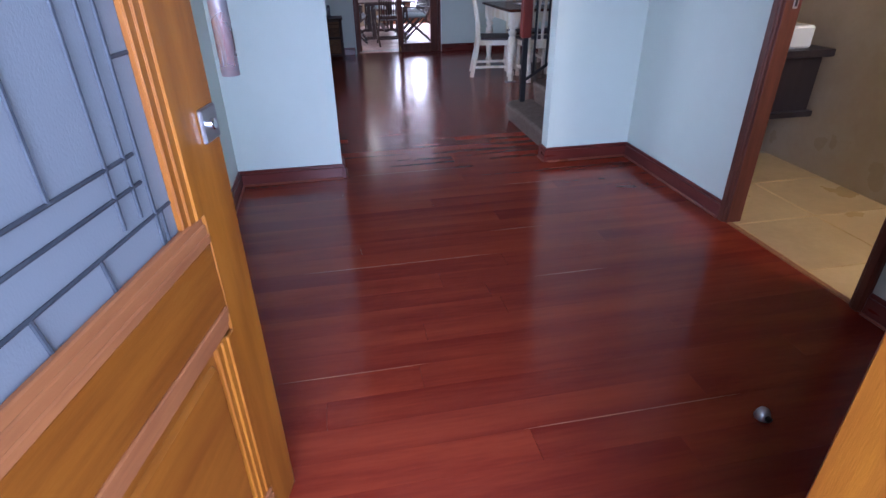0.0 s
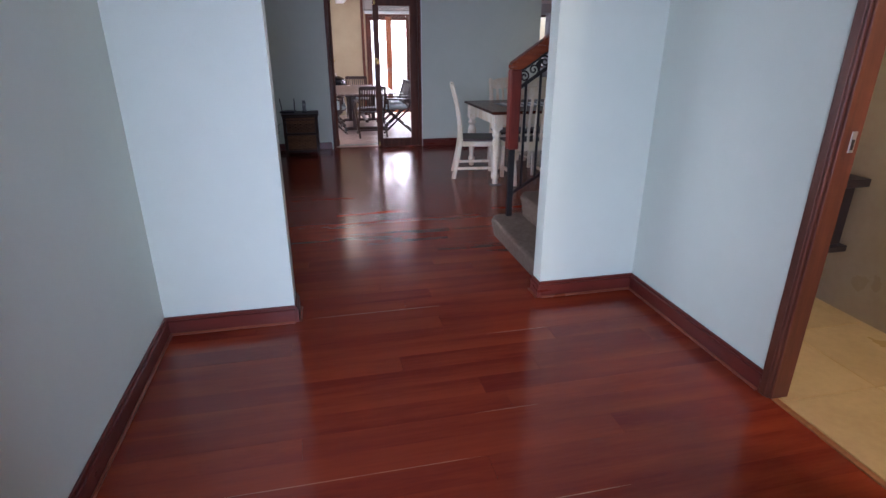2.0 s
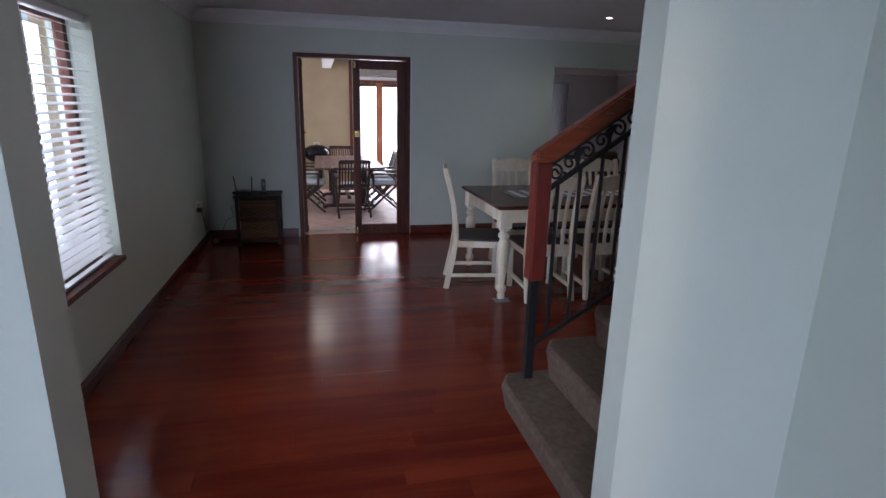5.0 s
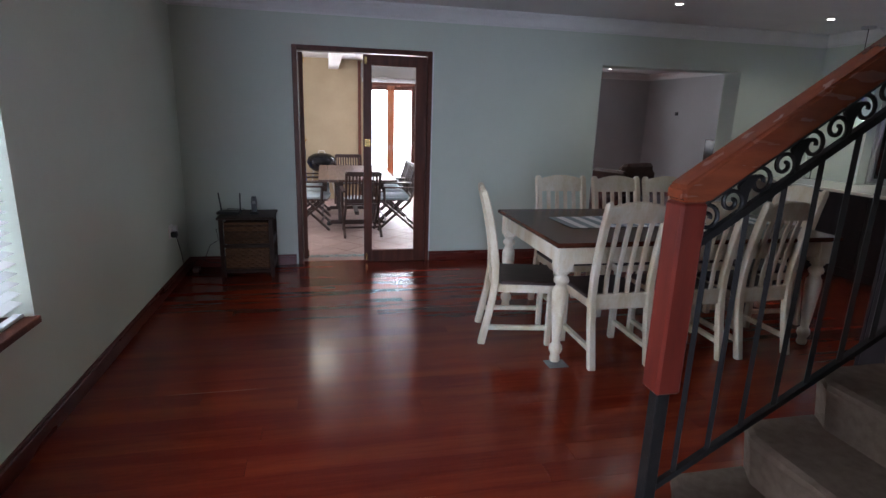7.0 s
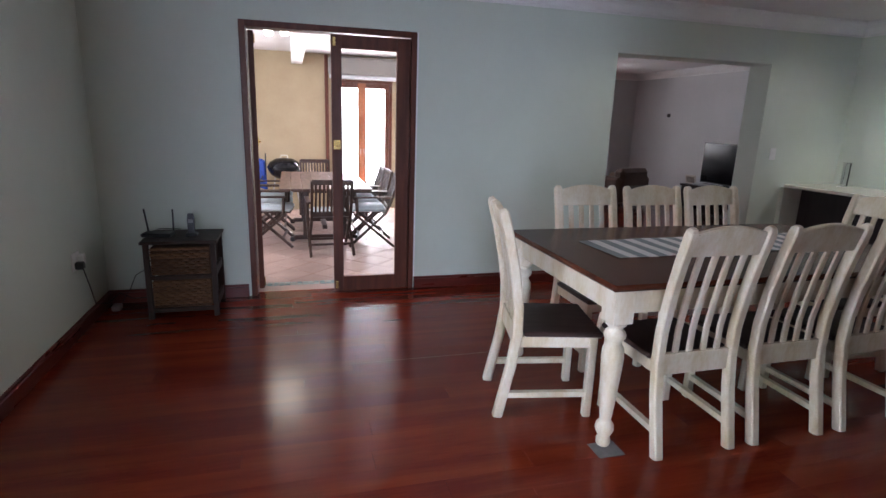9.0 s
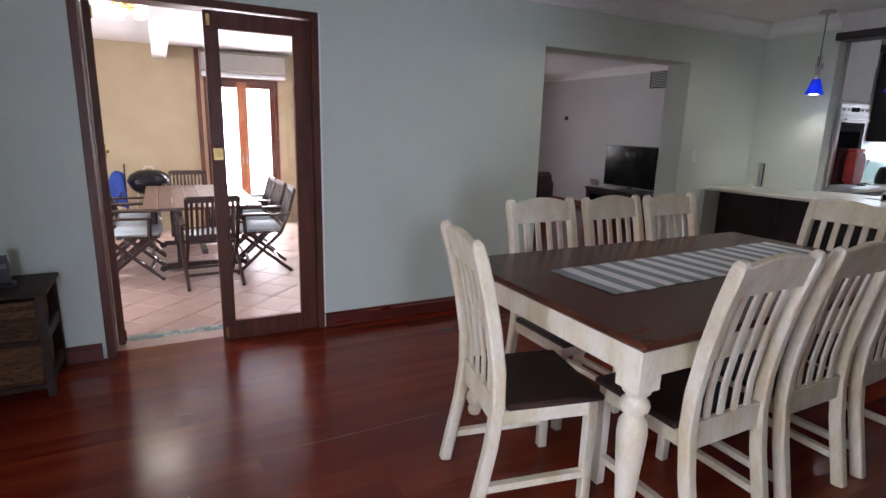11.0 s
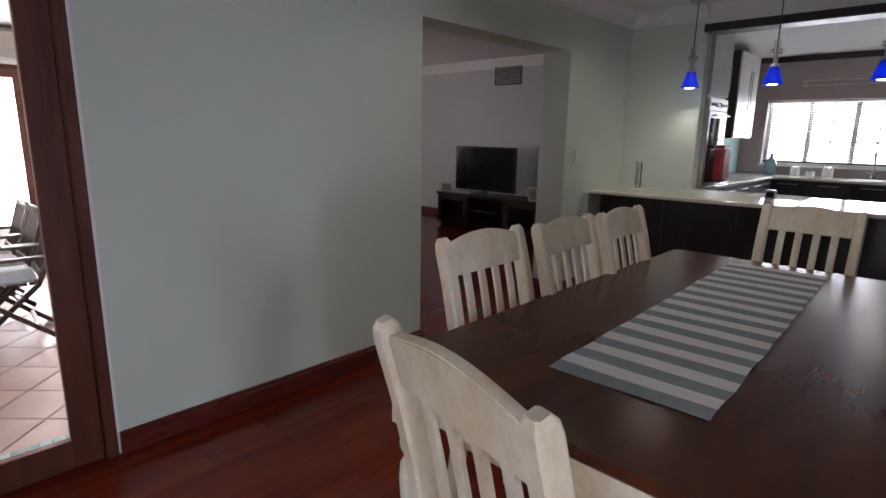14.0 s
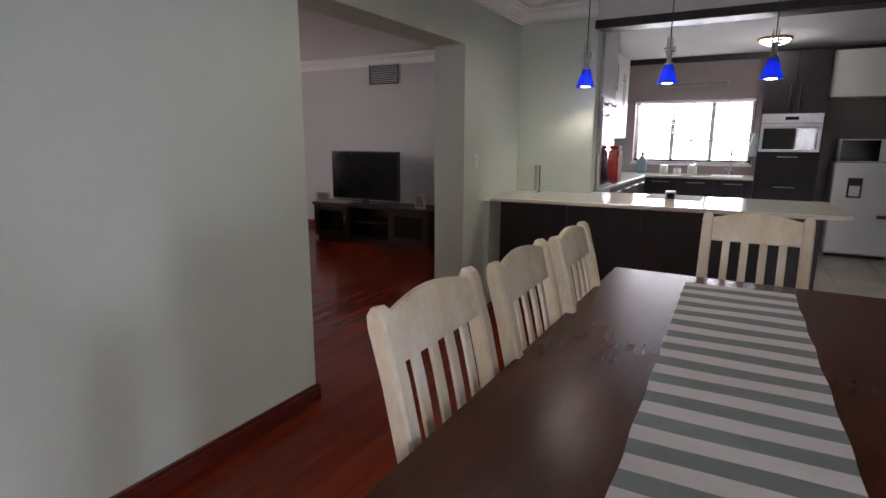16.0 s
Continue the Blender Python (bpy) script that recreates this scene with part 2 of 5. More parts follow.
def boxes(*rows, bevel=0.0):
    bm = bmesh.new()
    for r in rows:
        box(bm, *r, bevel=bevel)
    return bm


def lathe(profile, segs=24, m=None, bm=None):
    """profile: (radius, height) from bottom to top, turned round z."""
    bm = bm or bmesh.new()
    rings = []
    for r, z in profile:
        ring = []
        for i in range(segs):
            a = 2 * math.pi * i / segs
            p = Vector((r * math.cos(a), r * math.sin(a), z))
            ring.append(bm.verts.new(m @ p if m else p))
        rings.append(ring)
    for a, b in zip(rings, rings[1:]):
        for i in range(segs):
            bm.faces.new((a[i], a[(i + 1) % segs], b[(i + 1) % segs], b[i]))
    bm.faces.new(list(reversed(rings[0])))
    bm.faces.new(rings[-1])
    return bm


def tube(points, radius, segs=8, bm=None, taper=None, square=False):
    """A round (or square) bar along points."""
    bm = bm or bmesh.new()
    pts = [Vector(p) for p in points]
    rings, side = [], None
    for i, p in enumerate(pts):
        d = (pts[min(i + 1, len(pts) - 1)] - pts[max(i - 1, 0)]).normalized()
        if side is None:
            side = d.orthogonal().normalized() if abs(d.z) > 0.9 else d.cross(Vector((0, 0, 1))).normalized()
        side = (side - d * side.dot(d)).normalized()
        up = d.cross(side)
        r = radius * (taper[i] if taper else 1)
        n = 4 if square else segs
        ring = []
        for k in range(n):
            a = 2 * math.pi * (k + (0.5 if square else 0)) / n
            q = r * (1.414 if square else 1)
            ring.append(bm.verts.new(p + side * (q * math.cos(a)) + up * (q * math.sin(a))))
        rings.append(ring)
    for a, b in zip(rings, rings[1:]):
        for k in range(len(a)):
            bm.faces.new((a[k], a[(k + 1) % len(a)], b[(k + 1) % len(a)], b[k]))
    bm.faces.new(list(reversed(rings[0])))
    bm.faces.new(rings[-1])
    return bm


def sweep(path, wx, depth, bm=None, x=0.0, rounded=False):
    """A rectangular bar whose middle line runs along (y, z) pairs at x."""
    bm = bm or bmesh.new()
    rings = []
    for i, (y, z) in enumerate(path):
        a, b = Vector(path[max(i - 1, 0)]), Vector(path[min(i + 1, len(path) - 1)])
        d = (b - a).normalized()
        n = Vector((-d.y, d.x)) * depth / 2
        c = 0.006
        if rounded and i >= len(path) - 2:
            n *= 0.86 if i == len(path) - 2 else 0.5
            c = 0.008 if i == len(path) - 2 else 0.015
        ring = [(x - wx / 2 + c, y - n.x, z - n.y), (x + wx / 2 - c, y - n.x, z - n.y), (x + wx / 2 - c + 0.006, y - n.x * 0.7, z - n.y * 0.7),
                (x + wx / 2 - c + 0.006, y + n.x * 0.7, z + n.y * 0.7), (x + wx / 2 - c, y + n.x, z + n.y), (x - wx / 2 + c, y + n.x, z + n.y),
                (x - wx / 2 + c - 0.006, y + n.x * 0.7, z + n.y * 0.7), (x - wx / 2 + c - 0.006, y - n.x * 0.7, z - n.y * 0.7)]
        rings.append([bm.verts.new(v) for v in ring])
    for a, b in zip(rings, rings[1:]):
        for k in range(8):
            bm.faces.new((a[k], a[(k + 1) % 8], b[(k + 1) % 8], b[k]))
    bm.faces.new(list(reversed(rings[0])))
    bm.faces.new(rings[-1])
    bmesh.ops.recalc_face_normals(bm, faces=bm.faces)
    return bm


def prism(outline, lo, hi, axis="y", bm=None):
    """An outline in the two other axes, thick from lo to hi along axis."""
    bm = bm or bmesh.new()

    def at(u, v, w):
        return {"y": (u, w, v), "x": (w, u, v), "z": (u, v, w)}[axis]

    a = [bm.verts.new(at(u, v, lo)) for u, v in outline]
    b = [bm.verts.new(at(u, v, hi)) for u, v in outline]
    bm.faces.new(a)
    bm.faces.new(list(reversed(b)))
    for i in range(len(a)):
        j = (i + 1) % len(a)
        bm.faces.new((a[j], a[i], b[i], b[j]))
    bmesh.ops.recalc_face_normals(bm, faces=bm.faces)
    return bm


def structure(name, bm, material, label, category):
    return tagged(part(name, bm, material), label, category, kind="structure")


# ---- walls ----
CEIL = 2.50
E_L, E_R = -0.235, 2.585        # entrance hall side walls
F0, F1 = 0.65, 0.85             # front wall
CROSS0, CROSS1 = 4.17, 4.280    # wall between hall and dining room
OP0, OP1 = 0.455, 1.945
WD0, WD1 = 2.13, 2.955          # washroom doorway
D_L, FAR0, FAR1 = -0.18, 9.42, 9.68
PIER_X, PIER_Y = 6.72, 8.735
K_X = 10.5
L_X, L_Y = 8.37, 15.5
structure("wall_front", boxes((-0.5, -0.04, F0, F1, 0, CEIL), (0.948, 5.0, F0, F1, 0, CEIL), (-0.04, 0.948, F0, F1, 2.1, CEIL)),
          paint, "pale blue plaster wall round the front door", "wall")
structure("wall_hall_west", boxes((E_L - 0.24, E_L, F1, CROSS1, 0, CEIL)), paint, "pale blue plaster hall wall with red skirting", "wall")
structure("wall_hall_east", boxes((E_R, E_R + 0.068, F1, WD0 - 0.04, 0, CEIL), (E_R, E_R + 0.068, WD1 + 0.04, CROSS0, 0, CEIL), (E_R, E_R + 0.068, WD0 - 0.04, WD1 + 0.04, 2.1, CEIL)),
          paint, "pale blue plaster wall with a doorway to the washroom", "wall")
structure("wall_cross", boxes((E_L, OP0, CROSS0, CROSS1 + 0.055, 0, CEIL), (OP1, K_X, CROSS0, CROSS1, 0, CEIL), (OP0, OP1, CROSS0, CROSS1, 2.35, CEIL)),
          paint, "pale blue plaster wall with a wide opening", "wall")
WIN_Y0, WIN_Y1, WIN_Z0, WIN_Z1 = 5.10, 6.62, 0.575, 2.02
YS_, ZS_ = (CROSS1, WIN_Y0, WIN_Y1, FAR1), (0, WIN_Z0, WIN_Z1, CEIL)
west = boxes(*[(D_L - 0.24, D_L, YS_[i], YS_[i + 1], ZS_[j], ZS_[j + 1]) for i in range(3) for j in range(3) if (i, j) != (1, 1)])
bmesh.ops.remove_doubles(west, verts=west.verts, dist=0.0005)
structure("wall_dining_west", west,
          paint, "pale grey-blue plaster wall with a low window", "wall")
FD0, FD1, FDZ = 0.843, 2.17, 2.10
LO0, LO1, LOZ = 3.975, 5.655, 2.06
structure("wall_far", boxes((D_L, FD0, FAR0, FAR1, 0, CEIL), (FD1, LO0, FAR0, FAR1, 0, CEIL), (LO1, K_X, FAR0, FAR1, 0, CEIL),
                            (FD0, FD1, FAR0, FAR1, FDZ, CEIL), (LO0, LO1, FAR0, FAR1, LOZ, CEIL)),
          paint, "pale duck-egg plaster wall with a doorway and an opening", "wall")
structure("wall_pier", boxes((PIER_X, PIER_X + 0.12, PIER_Y, FAR0, 0, CEIL)), paint, "pale green plaster pier at the end of the counter", "wall")
KW0, KW1, KWZ0, KWZ1 = 7.56, 9.11, 1.045, 1.93
structure("wall_kitchen_east", boxes((K_X, K_X + 0.22, CROSS1, KW0, 0, CEIL), (K_X, K_X + 0.22, KW1, FAR1, 0, CEIL), (K_X, K_X + 0.22, KW0, KW1, 0, KWZ0),
                                     (K_X, K_X + 0.22, KW0, KW1, KWZ1, CEIL)), mauve, "mauve-grey kitchen wall with a window", "wall")
structure("wall_lounge_east", boxes((L_X, L_X + 0.2, FAR1, L_Y + 0.2, 0, CEIL)), paint_grey, "grey-white lounge wall behind the television", "wall")
# Only the right end shows; the rest is added width to brighten the lounge.
LW0, LW1 = 4.4, 6.95
structure("wall_lounge_north", boxes((3.3, LW0, L_Y, L_Y + 0.2, 0, CEIL), (LW1, L_X, L_Y, L_Y + 0.2, 0, CEIL), (LW0, LW1, L_Y, L_Y + 0.2, 0, 0.8),
                                     (LW0, LW1, L_Y, L_Y + 0.2, 2.1, CEIL)), paint_grey, "grey lounge wall with a curtained window", "wall")
structure("wall_lounge_west", boxes((3.2, 3.4, FAR1, L_Y, -0.2, CEIL)), plaster_white, "off-white plaster wall between lounge and patio", "wall")
P_Y, P_Z, P_F = 14.8, 2.45, -0.18   # patio: end wall, ceiling, floor one step down
PD0, PD1, PDZ = 1.87, 2.93, 2.05
structure("wall_patio_north", boxes((-1.6, PD0, P_Y, P_Y + 0.2, P_F - 0.02, P_Z), (PD1, 3.2, P_Y, P_Y + 0.2, P_F - 0.02, P_Z), (PD0, PD1, P_Y, P_Y + 0.2, PDZ, P_Z)),
          ochre, "ochre plaster patio wall with glazed double doors", "wall")
# This wall is out of view; its opening is added to let in patio_side light.
structure("wall_patio_west", boxes((-1.8, -1.6, FAR1, 10.2, P_F - 0.02, P_Z), (-1.8, -1.6, 13.8, P_Y + 0.2, P_F - 0.02, P_Z), (-1.8, -1.6, 10.2, 13.8, P_F - 0.02, 0.6), (-1.8, -1.6, 10.2, 13.8, 2.3, P_Z)),
          ochre, "unseen ochre plaster patio wall with an added opening for light", "wall")
structure("wall_washroom", boxes((3.65, 3.80, F1, CROSS0 - 0.014, 0, CEIL)), beige_wall_tile, "beige tiled washroom wall", "wall")
structure("wall_washroom_tiles", boxes((E_R + 0.068, 3.65, CROSS0 - 0.012, CROSS0, 0, CEIL)), beige_wall_tile, "beige wall tiles behind the vanity", "wall")

structure("ceiling", boxes((-0.5, 4.75, F0, CROSS1, CEIL, CEIL + 0.12), (-0.5, PIER_X + 0.1, 5.6, FAR1, CEIL, CEIL + 0.12),
                           (-0.5, 2.6, CROSS1, 5.6, CEIL, CEIL + 0.12), (5.6, PIER_X + 0.1, CROSS1, 5.6, CEIL, CEIL + 0.12),
                           (PIER_X + 0.1, K_X + 0.2, CROSS1, FAR1, CEIL, CEIL + 0.12), (3.2, L_X + 0.2, FAR1, L_Y + 0.2, CEIL, CEIL + 0.12)),
          ceiling_white, "plain white painted ceiling", "ceiling")
structure("ceiling_patio", boxes((-1.8, 3.2, FAR1, P_Y + 0.2, P_Z, P_Z + 0.12)), ceiling_white, "white boarded patio ceiling", "ceiling")
structure("stairwell_lining", boxes((2.5, 2.6, CROSS1, 5.6, CEIL + 0.12, 4.6), (5.6, 5.7, CROSS1, 5.6, CEIL + 0.12, 4.6), (2.6, 5.6, 5.6, 5.7, CEIL + 0.12, 4.6),
                                    (2.6, 5.6, CROSS1 - 0.1, CROSS1, CEIL + 0.12, 4.6), (2.5, 5.7, CROSS1 - 0.1, 5.7, 4.6, 4.7)), paint, "pale plaster stairwell", "wall")

# ---- skirting and cornice ----
bead_wood = mat("orange_floor_bead", (0.24, 0.062, 0.030), (0.17, 0.04, 0.02), 0.3, scale=4)


def skirt(rows, name="baseboard"):
    """Boards with a stepped top edge; each row is (x0, y0, x1, y1, nx, ny): the wall line and the way it faces."""
    for x0, y0, x1, y1, nx, ny in rows:
        bm = bmesh.new()
        for t, z0, z1 in ((0.020, 0.0, 0.082), (0.013, 0.082, 0.103)):
            xs, ys = sorted((x0, x1, x0 + nx * t, x1 + nx * t)), sorted((y0, y1, y0 + ny * t, y1 + ny * t))
            box(bm, xs[0], xs[-1], ys[0], ys[-1], z0, z1, bevel=0.003)
        structure(name, bm, skirting, "red-brown varnished skirting board along the wall", "skirting")
        if max(y0, y1) > CROSS1 + 0.06:
            continue
        bead = bmesh.new()
        t0, t1 = 0.0205, 0.034
        xs, ys = sorted((x0 + nx * t0, x1 + nx * t0, x0 + nx * t1, x1 + nx * t1)), sorted((y0 + ny * t0, y1 + ny * t0, y0 + ny * t1, y1 + ny * t1))
        box(bead, xs[0], xs[-1], ys[0], ys[-1], 0.0, 0.013, bevel=0.004)
        structure("trim", bead, bead_wood, "narrow orange-brown floor bead along the skirting", "trim")


skirt([(E_L, F1, E_L, CROSS0, 1, 0), (E_L, CROSS0, OP0, CROSS0, 0, -1), (OP0, CROSS0 - 0.02, OP0, CROSS1 + 0.055, 1, 0), (OP1, CROSS0 - 0.02, OP1, CROSS1, -1, 0),
       (OP1, CROSS0, E_R, CROSS0, 0, -1), (E_R, WD1 + 0.07, E_R, CROSS0, -1, 0), (E_R, F1, E_R, WD0 - 0.07, -1, 0),
       (D_L, CROSS1, D_L, FAR0, 1, 0), (D_L, FAR0, FD0 - 0.02, FAR0, 0, -1), (FD1 + 0.01, FAR0, LO0, FAR0, 0, -1), (LO0, FAR0 - 0.02, LO0, FAR1, 1, 0),
       (LO1, FAR0 - 0.02, LO1, FAR1, -1, 0), (LO1, FAR0, 6.2, FAR0, 0, -1), (D_L, CROSS1 + 0.055, OP0, CROSS1 + 0.055, 0, 1),
       (L_X, FAR1, L_X, L_Y, -1, 0), (LW1, L_Y, L_X, L_Y, 0, -1), (3.5, L_Y, LW0, L_Y, 0, -1)])

COVE = [(0, 0), (0.012, 0), (0.012, 0.018), (0.022, 0.022), (0.030, 0.045), (0.050, 0.075), (0.082, 0.095), (0.090, 0.108), (0.110, 0.110), (0.110, 0.130), (0, 0.130)]


def cornice(x0, y0, x1, y1, nx, ny, cut0=1, cut1=1):
    """A run along a wall line; its ends are mitred into the corners by cut0 and cut1."""
    ln_ = math.hypot(x1 - x0, y1 - y0)
    ux, uy = (x1 - x0) / ln_, (y1 - y0) / ln_
    bm = bmesh.new()
    rings = []
    for x, y, c in ((x0, y0, cut0), (x1, y1, -cut1)):
        rings.append([bm.verts.new((x + nx * d + ux * d * c, y + ny * d + uy * d * c, CEIL - 0.132 + h)) for d, h in COVE])
    for i in range(len(COVE)):
        j = (i + 1) % len(COVE)
        bm.faces.new((rings[0][i], rings[0][j], rings[1][j], rings[1][i]))
    bm.faces.new(rings[0])
    bm.faces.new(list(reversed(rings[1])))
    bmesh.ops.recalc_face_normals(bm, faces=bm.faces)
    structure("cornice", bm, plaster_white, "white moulded plaster cornice under the ceiling", "cornice")


for r in ((D_L, FAR0, PIER_X, FAR0, 0, -1), (D_L, CROSS1, D_L, FAR0, 1, 0, 0, 1), (PIER_X, PIER_Y, PIER_X, FAR0, -1, 0, 0, 1),
          (L_X, FAR1, L_X, L_Y, -1, 0, 0, 1), (3.5, L_Y, L_X, L_Y, 0, -1, 0, 1)):
    cornice(*r)

# ---- front door ----
HX, HY, LEAF, HEAD = -0.002, 0.815, 0.903, 13.4
door = thing("front_door", "open orange varnished timber front door with leaded textured glass", "door", pose(HX, HY, 0.012, 0, 0, 90 - HEAD))
# local: x along the leaf from the hinge, y across its thickness, z up
T = 0.022
part("stile", boxes((0, 0.14, -T, T, 0, 2.03), bevel=0.004), oak, door)
part("stile", boxes((LEAF - 0.138, LEAF, -T, T, 0, 2.03), bevel=0.004), oak, door)
part("bottom_rail", boxes((0.14, LEAF - 0.138, -T, T, 0, 0.115), bevel=0.003), oak_x, door)
part("lock_rail", boxes((0.14, LEAF - 0.138, -T, T, 0.723, 0.873), bevel=0.003), oak_x, door)
part("top_rail", boxes((0.14, LEAF - 0.138, -T, T, 1.90, 2.03), bevel=0.003), oak_x, door)
bm = boxes((0.14, LEAF - 0.138, -0.008, 0.008, 0.115, 0.723))
box(bm, 0.21, LEAF - 0.215, -0.017, 0.017, 0.20, 0.64, bevel=0.012)
part("raised_panel", bm, oak_x, door, "raised and fielded lower panel")


def moulding(x0, x1, z0, z1, side, parent):
    for name, a in (("moulding", (x0, x1, z0, z0 + 0.058)), ("moulding", (x0, x1, z1 - 0.058, z1)), ("moulding", (x0, x0 + 0.07, z0 + 0.058, z1 - 0.058)),
                    ("moulding", (x1 - 0.07, x1, z0 + 0.058, z1 - 0.058))):
        b = bmesh.new()
        upright = a[3] - a[2] > a[1] - a[0]
        for k, (c, d) in enumerate(((0.0, 0.034), (0.018, 0.030), (0.038, 0.024))):
            if upright:
                lo, hi = (a[0], a[1] - c) if a[0] < (x0 + x1) / 2 else (a[0] + c, a[1])
                box(b, lo, hi, *sorted((side * T * 0.2, side * (0.018 + 0.004 * k))), a[2], a[3], bevel=0.003)
            else:
                lo, hi = (a[2], a[3] - c) if a[2] < (z0 + z1) / 2 else (a[2] + c, a[3])
                box(b, a[0], a[1], *sorted((side * T * 0.2, side * (0.018 + 0.004 * k))), lo, hi, bevel=0.003)
        part(name, b, oak if upright else moulding_wood, parent)


for s in (-1, 1):
    moulding(0.14, LEAF - 0.138, 0.873, 1.90, s, door)
    moulding(0.14, LEAF - 0.138, 0.115, 0.723, s, door)
lg = part("leaded_glass", boxes((0.15, LEAF - 0.155, -0.004, 0.004, 0.91, 1.89)), frosted, door, "grey-blue textured glass with dark lead lines")
lg.visible_shadow = False
gx0, gx1 = 0.21, LEAF - 0.208
lines = [((gx0, 0.988), (gx1, 0.988)), ((gx0, 1.050), (gx1 - 0.06, 1.050)), ((gx0, 1.096), (gx1 - 0.06, 1.096)),
         ((gx1 - 0.047, 0.925), (gx1 - 0.047, 1.84)), ((gx1 - 0.084, 1.0), (gx1 - 0.084, 1.84)), ((gx1 - 0.130, 1.0), (gx1 - 0.130, 1.84)),
         ((gx1 - 0.25, 1.096), (gx1 - 0.25, 1.84)), ((gx1 - 0.19, 0.925), (gx1 - 0.20, 0.988)), ((gx1 - 0.33, 0.925), (gx1 - 0.34, 0.988)),
         ((gx1 - 0.03, 0.925), (gx1 - 0.03, 0.988)), ((gx1 - 0.047, 1.235), (gx1, 1.235)), ((gx0 + 0.06, 1.096), (gx0 + 0.06, 1.84)),
         ((gx0, 1.70), (gx1 - 0.130, 1.70))]
for (ax, az), (bx, bz) in lines:
    for s in (-1, 1):
        part("lead_line", tube([(ax, s * 0.005, az), (bx, s * 0.005, bz)], 0.0036, 6), lead, door)
# pull bar on the outer face, lock plate below it
b = tube([(LEAF - 0.06, -0.095, 1.172), (LEAF - 0.06, -0.095, 1.66)], 0.016, 14)
pull = part("pull_handle", b, pull_steel, door, "brushed steel pull bar", smooth=True)
for z in (1.318, 1.58):
    part("handle_standoff", tube([(LEAF - 0.06, -T, z), (LEAF - 0.06, -0.095, z)], 0.011, 12), steel, pull)
lockp = part("lock_plate", boxes((LEAF - 0.078, LEAF - 0.014, -T - 0.010, -T, 1.048, 1.113), bevel=0.003), steel, door, "square brushed steel lock plate")
part("lock_cylinder", lathe([(0.011, 0), (0.011, 0.006), (0.008, 0.008)], 14, pose(LEAF - 0.046, -T - 0.010, 1.080, 90)), chrome, lockp)

jamb = thing("door_frame", "orange varnished timber frame of the front door", "door frame", kind="structure")
part("jamb", boxes((-0.04, -0.006, F0 + 0.01, F1 - 0.01, 0, 2.06), bevel=0.004), oak, jamb)
part("jamb", boxes((0.910, 0.948, F0 + 0.01, F1 + 0.004, 0, 2.06), bevel=0.004), oak, jamb)
part("rebate", boxes((0.896, 0.910, F0 + 0.01, F0 + 0.085, 0, 2.06), bevel=0.002), oak, jamb)
part("head", boxes((-0.04, 0.948, F0 + 0.01, F1 + 0.004, 2.06, 2.10), bevel=0.004), oak_x, jamb)
part("strike_plate", boxes((0.904, 0.910, F0 + 0.10, F0 + 0.15, 0.98, 1.14), bevel=0.001), steel, jamb, "pale steel strike plate")
part("threshold", boxes((-0.006, 0.910, F0 - 0.02, F1 - 0.002, -0.02, 0.008), bevel=0.003), moulding_wood, jamb)

stop = thing("door_stop", "small chrome and rubber door stop on the floor", "door stop", pose(1.748, 1.633, 0))
part("base", lathe([(0.024, 0), (0.026, 0.006), (0.022, 0.022), (0.016, 0.034), (0.006, 0.038)], 18), steel, stop, smooth=True)
part("buffer", lathe([(0.010, 0), (0.010, 0.012), (0.006, 0.015)], 12, pose(0, -0.02, 0.016, 90)), black_plastic, stop)

# ---- washroom doorway ----
wf = thing("door_frame", "dark red-brown timber frame of the washroom doorway", "door frame", kind="structure")
for y0, y1 in ((WD0 - 0.04, WD0), (WD1, WD1 + 0.04)):
    part("jamb", boxes((E_R - 0.012, E_R + 0.078, y0, y1, 0, 2.1), bevel=0.003), mahogany, wf)
for y0, y1 in ((WD0 - 0.07, WD0 - 0.012), (WD1 + 0.012, WD1 + 0.07)):
    b = boxes((E_R - 0.024, E_R, y0, y1, 0, 2.16), bevel=0.004)
    box(b, E_R - 0.030, E_R - 0.02, y0 + 0.012, y1 - 0.012, 0, 2.16, bevel=0.003)
    part("architrave", b, mahogany, wf)
part("head", boxes((E_R - 0.024, E_R + 0.078, WD0 - 0.07, WD1 + 0.07, 2.1, 2.16), bevel=0.004), mahogany, wf)
sp = part("strike_plate", boxes((E_R + 0.03, E_R + 0.055, WD1 - 0.0035, WD1, 1.12, 1.20), bevel=0.001), steel, wf)
part("latch_hole", boxes((E_R + 0.036, E_R + 0.049, WD1 - 0.005, WD1 - 0.003, 1.13, 1.17)), black_plastic, sp)
part("threshold", boxes((E_R - 0.01, E_R + 0.02, WD0, WD1, -0.01, 0.006), bevel=0.002), moulding_wood, wf, "pale timber threshold strip")

van = thing("vanity_unit", "dark floating washroom vanity with white basin", "vanity")
VB = CROSS0 - 0.014
part("cabinet", boxes((2.76, 3.60, 3.68, VB, 0.40, 0.755), bevel=0.004), espresso, van)
part("top", boxes((2.74, 3.635, 3.63, VB, 0.755, 0.80), bevel=0.004), espresso, van)
part("bottom_lip", boxes((2.75, 3.625, 3.65, VB, 0.362, 0.40), bevel=0.004), espresso, van)
part("basin", boxes((2.93, 3.50, 3.69, VB - 0.03, 0.801, 0.94), bevel=0.015), fridge_white, van, "white rectangular ceramic basin")
# Unseen fixture, added to give the washroom floor its warm brightness.
wl = thing("ceiling_light", "round washroom ceiling light added out of view", "ceiling light", pose(3.2, 1.35, CEIL))
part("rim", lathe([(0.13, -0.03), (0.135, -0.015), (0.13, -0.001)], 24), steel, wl)
